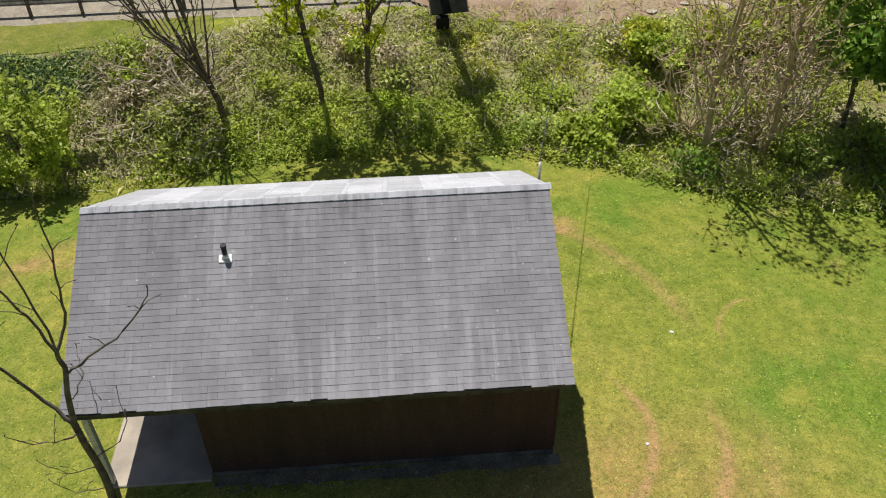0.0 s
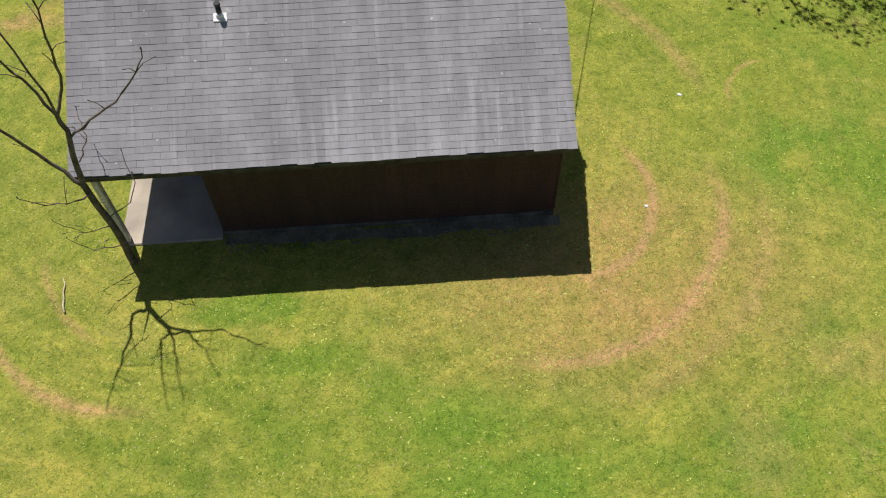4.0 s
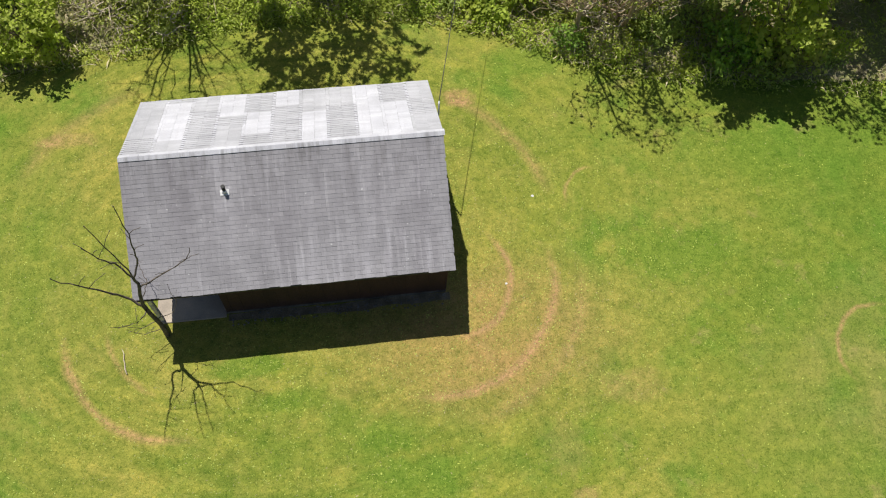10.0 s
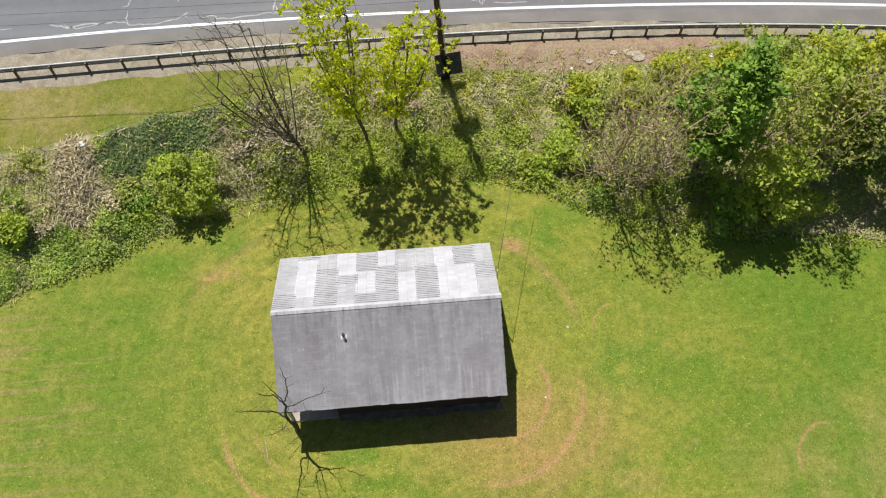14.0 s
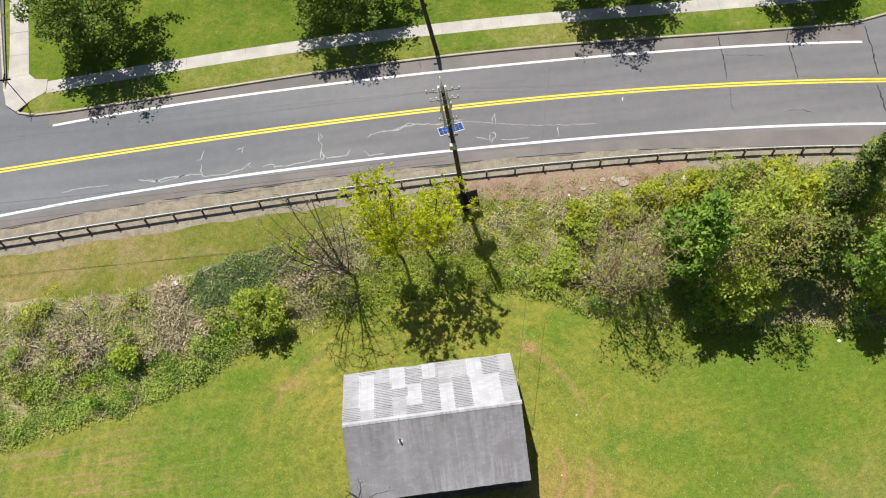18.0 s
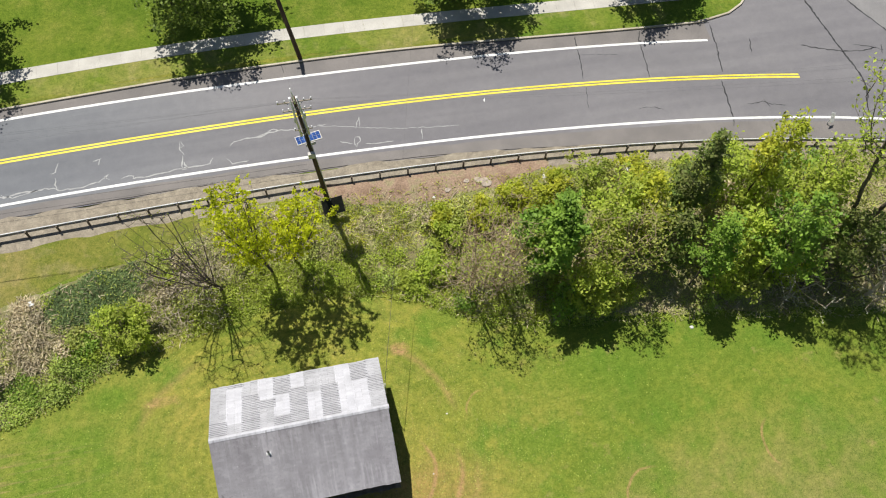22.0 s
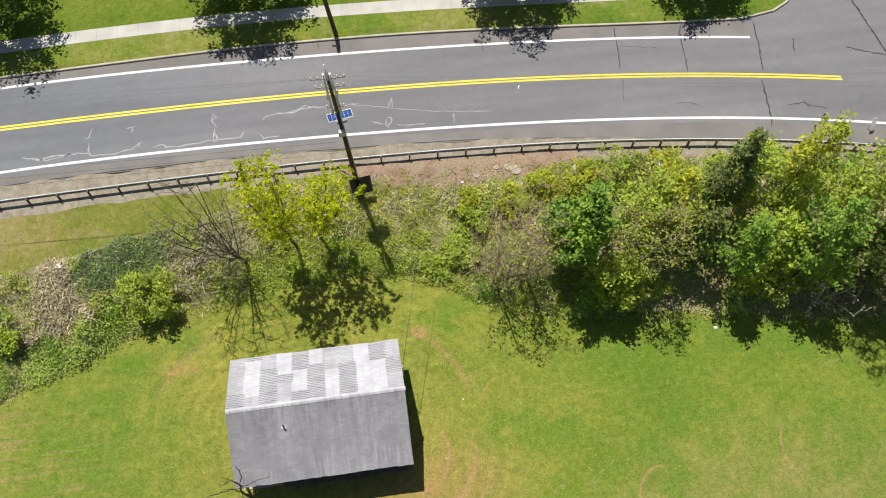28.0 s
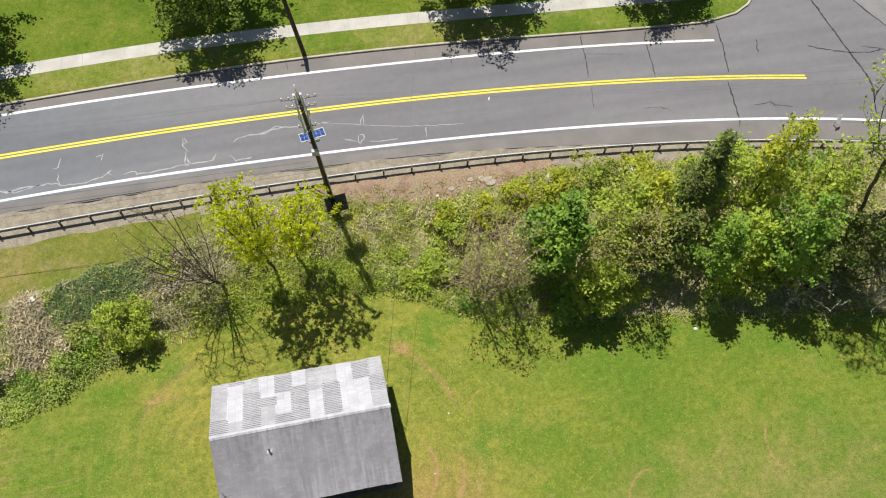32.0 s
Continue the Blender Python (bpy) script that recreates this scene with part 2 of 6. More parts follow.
        bald = add(add(spot(-6.8, -11.0, 0.7, 0.5, 0.8), spot(8.6, -11.0, 0.5, 0.35, 0.45)), add(spot(0.2, -11.6, 0.35, 0.25, 0.6), spot(5.6, -11.1, 0.35, 0.3, 0.6)))
        bald = add(bald, add(spot(11.0, -7.6, 1.2, 0.7, 0.25), spot(6.6, 5.1, 0.7, 0.5, 0.6)))
        bald = add(bald, add(spot(-8.8, 4.5, 1.3, 0.4, 0.4), spot(8.2, -9.4, 0.8, 1.2, 0.22)))
        wear = times(add(tracks, bald), ramp(nt, fine, [(0.3, (0.5, 0.5, 0.5)), (0.55, (1, 1, 1))]))
        col = mix(nt, wear, col, (0.42, 0.255, 0.125))
    tuft = noise_node(nt, v, 2.3, 4, 0.7)
    col = times(col, ramp(nt, tuft, [(0.3, (0.74, 0.82, 0.72)), (0.5, (1.0, 1.0, 1.0)), (0.7, (1.26, 1.18, 1.25))]))
    fleck = noise_node(nt, v, 3.6, 9, 0.82)
    col = times(col, ramp(nt, fleck, [(0.36, (0.66, 0.76, 0.62)), (0.46, (1.0, 1.0, 1.0)), (0.55, (1.0, 1.0, 1.0)), (0.66, (1.34, 1.24, 1.12))]))
    # turf clods: the shade between them is multiplied into the colour
    clod = noise_node(nt, v, 12.0, 2, 0.5, None, 1.4)
    col = times(col, ramp(nt, clod, [(0.34, (0.60, 0.67, 0.57)), (0.46, (0.97, 0.98, 0.97)), (0.56, (1.03, 1.03, 1.03)), (0.68, (1.22, 1.17, 1.23))]))
    col = times(col, ramp(nt, blade, [(0.3, (0.72, 0.75, 0.69)), (0.7, (1.24, 1.22, 1.26))]))
    nt.links.new(col, b.inputs["Base Color"])
    bump(nt, b, clod, 0.6, 0.05)
    return m


def asphalt_material():
    m, nt, b = mat("asphalt", 0.75, 0, 0.35)
    v = coords(nt, "World")
    big = noise_node(nt, v, 0.12, 4, 0.6, (0.5, 1.6, 1.0))
    col = ramp(nt, big, [(0.3, (0.168, 0.163, 0.174)), (0.7, (0.216, 0.209, 0.220))])
    # an older, bluer course of asphalt in the west
    sep = nt.nodes.new("ShaderNodeSeparateXYZ")
    nt.links.new(v, sep.inputs[0])
    old = nt.nodes.new("ShaderNodeMapRange")
    old.inputs["From Min"].default_value, old.inputs["From Max"].default_value = 2.0, -16.0
    nt.links.new(sep.outputs[0], old.inputs["Value"])
    col = mix(nt, old.outputs[0], col, mix(nt, 1.0, col, (0.93, 1.01, 1.04), "MULTIPLY"))
    fine = noise_node(nt, v, 45.0, 2, 0.7)
    col = mix(nt, 1.0, col, ramp(nt, fine, [(0.3, (0.8, 0.8, 0.8)), (0.7, (1.18, 1.18, 1.18))]), "MULTIPLY")
    stain = noise_node(nt, v, 1.7, 5, 0.7)
    col = mix(nt, 1.0, col, ramp(nt, stain, [(0.3, (0.93, 0.93, 0.94)), (0.7, (1.06, 1.06, 1.05))]), "MULTIPLY")
    streak = noise_node(nt, v, 0.9, 3, 0.5, (0.06, 1.0, 1.0))
    col = mix(nt, 1.0, col, ramp(nt, streak, [(0.35, (0.9, 0.9, 0.91)), (0.65, (1.07, 1.07, 1.06))]), "MULTIPLY")
    nt.links.new(col, b.inputs["Base Color"])
    bump(nt, b, fine, 0.25, 0.01)
    return m


def shingle_material(name, tones, streaks):
    """Asphalt shingles: granules, tone from piece to piece, long weather streaks down the slope."""
    m, nt, b = mat(name, 0.9, 0, 0.15)
    b.inputs["Diffuse Roughness"].default_value = 0.35
    v = coords(nt, "World")
    geo = nt.nodes.new("ShaderNodeNewGeometry")
    info = nt.nodes.new("ShaderNodeObjectInfo")
    add = nt.nodes.new("ShaderNodeMath")
    add.operation = "ADD"
    nt.links.new(geo.outputs["Random Per Island"], add.inputs[0])
    nt.links.new(info.outputs["Random"], add.inputs[1])
    fr = nt.nodes.new("ShaderNodeMath")
    fr.operation = "FRACT"
    nt.links.new(add.outputs[0], fr.inputs[0])
    col = ramp(nt, fr.outputs[0], tones)
    st = noise_node(nt, v, 1.3, 5, 0.6, (1.0, 0.13, 0.13))
    col = mix(nt, 1.0, col, ramp(nt, st, streaks), "MULTIPLY")
    thin = noise_node(nt, v, 7.0, 3, 0.6, (1.0, 0.06, 0.06))
    col = mix(nt, ramp(nt, thin, [(0.58, (0, 0, 0)), (0.74, (0.45, 0.45, 0.45))]), col, (0.50, 0.49, 0.52))
    # lichen-pale runs that widen towards the south eave, dark drips below the ridge
    sep = nt.nodes.new("ShaderNodeSeparateXYZ")
    nt.links.new(v, sep.inputs[0])

    def between(out, lo, hi):
        n = nt.nodes.new("ShaderNodeMapRange")
        n.inputs["From Min"].default_value, n.inputs["From Max"].default_value = lo, hi
        nt.links.new(out, n.inputs["Value"])
        return n.outputs[0]

    runs = ramp(nt, noise_node(nt, v, 3.2, 4, 0.65, (1.0, 0.10, 0.10)), [(0.48, (0, 0, 0)), (0.70, (0.65, 0.65, 0.65))])
    runs = mix(nt, 1.0, runs, mix(nt, 1.0, between(sep.outputs[1], -1.2, -3.0), between(sep.outputs[0], -3.5, -0.5), "MULTIPLY"), "MULTIPLY")
    col = mix(nt, runs, col, (0.47, 0.455, 0.49))
    drips = ramp(nt, noise_node(nt, v, 4.5, 3, 0.6, (1.0, 0.12, 0.12)), [(0.48, (0, 0, 0)), (0.68, (0.55, 0.55, 0.55))])
    drips = mix(nt, 1.0, drips, mix(nt, 1.0, between(sep.outputs[1], -1.7, -0.2), between(sep.outputs[1], 0.05, -0.05), "MULTIPLY"), "MULTIPLY")
    col = mix(nt, drips, col, (0.165, 0.155, 0.16))
    big = noise_node(nt, v, 0.8, 3, 0.5)
    col = mix(nt, 1.0, col, ramp(nt, big, [(0.35, (0.92, 0.92, 0.92)), (0.65, (1.07, 1.07, 1.07))]), "MULTIPLY")
    speck = noise_node(nt, v, 11.0, 1, 0.4)
    col = mix(nt, ramp(nt, speck, [(0.76, (0, 0, 0)), (0.80, (0.8, 0.8, 0.8))]), col, (0.66, 0.66, 0.66))
    gr = noise_node(nt, v, 90.0, 2, 0.7)
    col = mix(nt, 1.0, col, ramp(nt, gr, [(0.3, (0.8, 0.8, 0.8)), (0.7, (1.2, 1.2, 1.2))]), "MULTIPLY")
    nt.links.new(col, b.inputs["Base Color"])
    bump(nt, b, gr, 0.3, 0.006)
    return m


LAWN = lawn_material("lawn", ((0.146, 0.200, 0.027), (0.232, 0.254, 0.040), (0.300, 0.280, 0.058)), (0.335, 0.288, 0.082), True)
PARK = lawn_material("park_grass", ((0.082, 0.140, 0.014), (0.125, 0.185, 0.020), (0.175, 0.215, 0.030)), (0.23, 0.235, 0.05), False)
VERGE = lawn_material("verge_grass", ((0.10, 0.175, 0.02), (0.165, 0.22, 0.03), (0.26, 0.255, 0.07)), (0.36, 0.30, 0.14), False)
VERGE_NEAR = lawn_material("dry_verge_grass", ((0.130, 0.172, 0.024), (0.205, 0.206, 0.044), (0.285, 0.235, 0.09)), (0.36, 0.28, 0.16), False)
ASPHALT = asphalt_material()
FADED_ASPHALT = mottled("faded_asphalt", (0.215, 0.210, 0.212), (0.275, 0.268, 0.268), 0.5, 40, 0.85, kind="World", bumps=0.25, dist=0.01)
BANK = mottled("bank_soil", (0.29, 0.23, 0.14), (0.24, 0.255, 0.09), 0.9, 14, 0.95, kind="World", bumps=0.8, dist=0.05, third=(0.48, 0.39, 0.27))
GRAVEL = mottled("shoulder_gravel", (0.245, 0.212, 0.165), (0.355, 0.31, 0.24), 2.6, 14, 0.95, kind="World", bumps=0.8, dist=0.03)
GRAVEL_GREY = mottled("grey_gravel", (0.235, 0.20, 0.165), (0.34, 0.29, 0.24), 2.0, 14, 0.95, kind="World", bumps=0.8, dist=0.03)
STONE_CHIPS = mottled("grey_stone_chips", (0.15, 0.122, 0.075), (0.27, 0.222, 0.15), 2.0, 20, 0.95, kind="World", bumps=0.8, dist=0.03)
CLAY = mottled("bare_clay", (0.235, 0.158, 0.108), (0.345, 0.243, 0.175), 1.1, 9, 0.95, kind="World", bumps=0.9, dist=0.05, third=(0.30, 0.27, 0.15))
CONCRETE = mottled("concrete", (0.46, 0.44, 0.40), (0.57, 0.55, 0.50), 0.7, 26, 0.85, kind="World", bumps=0.2)
SLAB = mottled("porch_slab", (0.30, 0.255, 0.21), (0.56, 0.48, 0.385), 0.6, 70, 0.7, kind="World", bumps=0.1)
OLD_ASPHALT = mottled("worn_asphalt", (0.185, 0.172, 0.165), (0.235, 0.216, 0.205), 0.5, 40, 0.85, kind="World", bumps=0.25, dist=0.01)
WHITE_LINE = mottled("white_line_paint", (0.72, 0.72, 0.71), (0.84, 0.84, 0.83), 1.2, 22, 0.6, kind="World", bumps=0.2)
YELLOW_LINE = mottled("yellow_line_paint", (0.80, 0.62, 0.045), (0.88, 0.74, 0.10), 1.2, 22, 0.6, kind="World", bumps=0.2)
SEALED = mottled("tar_sealed_crack", (0.03, 0.03, 0.033), (0.06, 0.06, 0.062), 3, 30, 0.6, kind="World")
PALE_CRACK = mottled("weathered_crack", (0.36, 0.36, 0.36), (0.46, 0.46, 0.45), 3, 30, 0.9, kind="World")
KERB = mottled("kerb_concrete", (0.42, 0.375, 0.29), (0.56, 0.51, 0.42), 1.2, 24, 0.85, kind="World")
BARK = mottled("bark", (0.060, 0.045, 0.034), (0.13, 0.10, 0.078), 5, 34, 0.95, bumps=0.8, dist=0.02)
GREY_BARK = mottled("grey_bark", (0.24, 0.20, 0.165), (0.42, 0.37, 0.31), 5, 34, 0.95, bumps=0.8, dist=0.02)
PALE_TWIG = mottled("pale_dead_twigs", (0.44, 0.37, 0.27), (0.62, 0.54, 0.42), 4, 30, 0.95, bumps=0.4)
ROCK = mottled("pale_rock", (0.34, 0.28, 0.23), (0.47, 0.40, 0.34), 3, 18, 0.9, bumps=0.5)
STONE = mottled("rubble_stone", (0.14, 0.13, 0.115), (0.26, 0.24, 0.215), 4, 22, 0.9, bumps=0.5)
DRY_STEM = mottled("dry_stem", (0.35, 0.26, 0.165), (0.54, 0.42, 0.28), 4, 30, 0.95, bumps=0.5)
POLE_WOOD = mottled("pole_wood", (0.055, 0.038, 0.028), (0.12, 0.085, 0.06), 2, 26, 0.9, stretch=(1, 1, 0.15), bumps=0.6)
TWIG = mottled("grey_brown_bark", (0.085, 0.068, 0.056), (0.18, 0.15, 0.125), 6, 40, 0.95, bumps=0.7, dist=0.01)
GALV = mottled("galvanised_steel", (0.60, 0.61, 0.62), (0.78, 0.79, 0.80), 2, 18, 0.5, 0.0, bumps=0.15)
# beam steel darker than GALV: the shade on its back is in the colour
RAIL_SHADED = mottled("shaded_rail_steel", (0.36, 0.35, 0.33), (0.50, 0.49, 0.47), 2, 18, 0.55, 0.2, bumps=0.15)
POST_STEEL = mottled("weathered_steel_post", (0.10, 0.085, 0.07), (0.19, 0.16, 0.13), 4, 20, 0.75, 0.3, bumps=0.3)
RED_BOARD = mottled("red_brown_siding", (0.048, 0.028, 0.024), (0.070, 0.039, 0.034), 1.5, 22, 0.8, stretch=(1, 1, 0.25), bumps=0.4)
TRIM = mottled("weathered_white_trim", (0.50, 0.48, 0.44), (0.68, 0.66, 0.62), 2, 20, 0.7, bumps=0.3)
CLIPPING = leafy("dry_clippings", (0.26, 0.22, 0.10), (0.38, 0.33, 0.17), 0.2)
FASCIA = mottled("worn_fascia", (0.03, 0.026, 0.024), (0.085, 0.075, 0.066), 3, 20, 0.8, bumps=0.4)
FOUND = mottled("block_foundation", (0.06, 0.055, 0.05), (0.15, 0.14, 0.125), 2, 18, 0.9, bumps=0.5)
BLACK_PIPE = mottled("black_vent_pipe", (0.02, 0.02, 0.02), (0.04, 0.04, 0.04), 6, 30, 0.6)
FLASHING = mottled("vent_flashing", (0.76, 0.76, 0.76), (0.86, 0.86, 0.86), 6, 30, 0.45, 0.2)
BLUE_CELL = mottled("solar_cells", (0.015, 0.05, 0.20), (0.03, 0.09, 0.30), 3, 12, 0.25, spec=0.6, bumps=0.02)
DARK_BOARD = mottled("dark_board", (0.016, 0.018, 0.015), (0.030, 0.033, 0.028), 3, 20, 0.95, spec=0.04)
WIRE = mottled("wire", (0.05, 0.05, 0.05), (0.09, 0.09, 0.09), 4, 20, 0.6)
SHINGLE_DARK = shingle_material("grey_shingle", [(0.0, (0.294, 0.285, 0.304)), (0.6, (0.316, 0.306, 0.326)), (1.0, (0.342, 0.331, 0.352))], [(0.34, (0.86, 0.85, 0.86)), (0.5, (0.98, 0.98, 0.98)), (0.7, (1.16, 1.16, 1.17))])
SHINGLE_PALE = shingle_material("pale_shingle", [(0.0, (0.515, 0.515, 0.555)), (1.0, (0.59, 0.59, 0.63))], [(0.34, (0.95, 0.95, 0.95)), (0.68, (1.05, 1.05, 1.05))])
SHINGLE_MID = shingle_material("worn_pale_shingle", [(0.0, (0.43, 0.43, 0.458)), (1.0, (0.505, 0.505, 0.533))], [(0.34, (0.94, 0.94, 0.94)), (0.68, (1.06, 1.06, 1.06))])
ROOF_FELT = mottled("roof_felt", (0.06, 0.058, 0.06), (0.10, 0.096, 0.1), 3, 30, 0.9)
LEAF_GREEN = leafy("leaf_green", (0.095, 0.185, 0.022), (0.225, 0.375, 0.056), 0.28, (0.31, 0.46, 0.07))
LEAF_YELLOW = leafy("leaf_yellow", (0.40, 0.47, 0.013), (0.70, 0.73, 0.036), 0.58)
LEAF_LIME = leafy("leaf_lime", (0.27, 0.38, 0.045), (0.53, 0.63, 0.10), 0.42, (0.43, 0.49, 0.085))
LEAF_OLIVE = leafy("leaf_olive", (0.30, 0.32, 0.062), (0.53, 0.54, 0.15), 0.44, (0.36, 0.47, 0.07))
LEAF_STREET = leafy("leaf_street", (0.075, 0.12, 0.020), (0.21, 0.29, 0.046), 0.28)
LEAF_DRY = leafy("leaf_dry", (0.36, 0.29, 0.19), (0.60, 0.51, 0.36), 0.15)
LEAF_IVY = leafy("leaf_ivy", (0.135, 0.205, 0.085), (0.225, 0.31, 0.12), 0.2)
LEAF_VINE = leafy("leaf_vine", (0.105, 0.115, 0.04), (0.235, 0.26, 0.08), 0.25, (0.16, 0.26, 0.045))
LEAF_PALE = leafy("pale_bud", (0.42, 0.42, 0.34), (0.62, 0.62, 0.52), 0.2)
BLADE = leafy("grass_blade", (0.26, 0.33, 0.06), (0.50, 0.55, 0.125), 0.36)
LEAF_GOLD = leafy("leaf_gold", (0.34, 0.36, 0.03), (0.60, 0.60, 0.07), 0.42, (0.42, 0.50, 0.06))
LUSH = leafy("lush_weed", (0.20, 0.30, 0.05), (0.43, 0.54, 0.125), 0.34, (0.46, 0.55, 0.14))
WEED = leafy("weed_blade", (0.30, 0.37, 0.085), (0.58, 0.62, 0.19), 0.34)


# ---- mesh helpers ----
def mesh_of(name, verts, faces, material):
    me = bpy.data.meshes.new(name)
    me.from_pydata([tuple(v) for v in verts], [], faces)
    for mm in material if isinstance(material, (list, tuple)) else (material,):
        me.materials.append(mm)
    me.update()
    return me


def quads_mesh(name, v, material):
    """A mesh of loose quads from an array (n, 4, 3)."""
    n = len(v)
    me = bpy.data.meshes.new(name)
    me.vertices.add(n * 4)
    me.vertices.foreach_set("co", np.asarray(v, dtype=np.float32).ravel())
    me.loops.add(n * 4)
    me.loops.foreach_set("vertex_index", np.arange(n * 4, dtype=np.int32))
    me.polygons.add(n)
    me.polygons.foreach_set("loop_start", np.arange(0, n * 4, 4, dtype=np.int32))
    me.materials.append(material)
    me.update(calc_edges=True)
    return me


def part(name, bm, material, parent, label=""):
    """One mesh object under a thing or a part; bm is a bmesh or a finished mesh, in the parent's own coordinates."""
    if isinstance(bm, bmesh.types.BMesh):
        me = bpy.data.meshes.new(name)
        bm.to_mesh(me)
        bm.free()
        me.materials.append(material)
    else:
        me = bm
    ob = new(name, me)
    ob.parent = parent
    if label:
        ob["label"] = label
    return ob


def thing(name, x, y, z, label, category, group="", rz=0.0, kind=""):
    e = new(name)
    e.empty_display_size = 0.2
    e.matrix_basis = pose(x, y, z, 0, 0, rz)
    return tagged(e, label, category, group, kind)


def box(bm, x0, x1, y0, y1, z0, z1, bevel=0.0, m=None):
    r = bmesh.ops.create_cube(bm, size=1.0)
    vs = r["verts"]
    for v in vs:
        v.co = Vector((x0 + (v.co.x + .5) * (x1 - x0), y0 + (v.co.y + .5) * (y1 - y0), z0 + (v.co.z + .5) * (z1 - z0)))
    if bevel:
        es = list({e for v in vs for e in v.link_edges})
        out = bmesh.ops.bevel(bm, geom=es, offset=bevel, segments=1, affect="EDGES")
        vs = list({v for f in out["faces"] for v in f.verts} | {v for v in vs if v.is_valid})
    if m is not None:
        bmesh.ops.transform(bm, matrix=m, verts=[v for v in vs if v.is_valid])
    return bm


def cube(x0, x1, y0, y1, z0, z1, bevel=0.0):
    return box(bmesh.new(), x0, x1, y0, y1, z0, z1, bevel)


def tube(bm, pts, radii, sides=8, cap=True):
    """A tapering tube along points."""
    rings = []
    pts = [Vector(p) for p in pts]
    for i, p in enumerate(pts):
        d = (pts[min(i + 1, len(pts) - 1)] - pts[max(i - 1, 0)]).normalized()
        a = d.orthogonal().normalized()
        c = d.cross(a)
        rings.append([bm.verts.new(p + (a * math.cos(k * math.tau / sides) + c * math.sin(k * math.tau / sides)) * radii[i]) for k in range(sides)])
    for r0, r1 in zip(rings, rings[1:]):
        for k in range(sides):
            f = bm.faces.new((r0[k], r0[(k + 1) % sides], r1[(k + 1) % sides], r1[k]))
            f.smooth = True
    if cap:
        bm.faces.new(rings[0][::-1])
        bm.faces.new(rings[-1])
    return bm


# ---- the lie of the land ----
def bend(x, lo, hi, *c):
    """A smooth line along the road: a fourth-order curve in x / 40 between lo and hi, straight on beyond them."""
    u = min(max(x, lo), hi) / 40
    y = (((c[0] * u + c[1]) * u + c[2]) * u + c[3]) * u + c[4]
    slope = (((4 * c[0] * u + 3 * c[1]) * u + 2 * c[2]) * u + c[3]) / 40
    return y + slope * (x / 40 - u) * 40


def y_rail(x):
    return bend(x, -26, 46, -0.060, -1.234, -2.205, -0.068, 16.93)


def y_white_near(x):
    return bend(x, -26, 47, -0.885, 0.221, -2.047, -0.883, 19.345)


def y_edge_near(x):
    return y_white_near(x) - 1.2 - 0.75 * smooth((x - 8) / 24)


def y_yellow(x):
    return bend(x, -26, 40, 0.002, -0.809, -2.168, -0.411, 22.991)


def y_white_far(x):
    return bend(x, -26, 34.5, -1.065, 0.423, -1.780, -0.782, 26.389)


def y_kerb(x):
    return bend(x, -26, 33, 2.781, -1.056, -3.586, -0.021, 27.70)


def y_walk(x):
    return bend(x, -26, 26, 1.612, 0.331, -3.106, -0.352, 29.772)


FX = (-60, -40, -27.5, -24, -21, -19.4, -17.6, -15.8, -14, -11.8, -8.7, -6.4, -4, -2, 0.5, 3, 5.2, 7, 8.9, 10.3, 11.3, 12.3, 16, 20, 24, 27, 32, 45, 70)
FY = (1, 2, 3.3, 4.0, 4.2, 4.4, 5.2, 5.8, 6.6, 7.8, 8.5, 8.9, 9.4, 9.7, 9.9, 9.9, 9.5, 9.1, 8.4, 7.6, 6.8, 6.3, 5.2, 4.5, 4.0, 3.7, 2.6, 0.5, -1)
TX = (-60, -24, -19, -17, -15, -13, -11.6, -9.4, -7.5, -5, -2.5)
TY = (12.0, 11.7, 11.5, 11.8, 12.2, 12.9, 13.3, 13.6, 13.8, 14.4, 15.8)
ROAD_Z = 2.5


def y_foot(x):
    return float(np.interp(x, FX, FY))


def smooth(t):
    t = min(max(t, 0), 1)
    return t * t * (3 - 2 * t)


def bank_top(x):
    return float(np.interp(x, TX, TY)) if x < -2.5 else y_rail(x) - 1.0


def ground_z(x, y):
    f, top = y_foot(x), bank_top(x)
    if y <= f:
        return 0.0
    if y >= top:
        return ROAD_Z + (0.13 * smooth((y - y_kerb(x)) / 0.25) if y > y_kerb(x) else 0.0)
    u = (y - f) / (top - f)
    return ROAD_Z * (0.5 * u + 0.5 * smooth(u)) + 0.10 * noise.noise((x * 0.45, y * 0.45, 3.0)) * math.sin(u * math.pi)


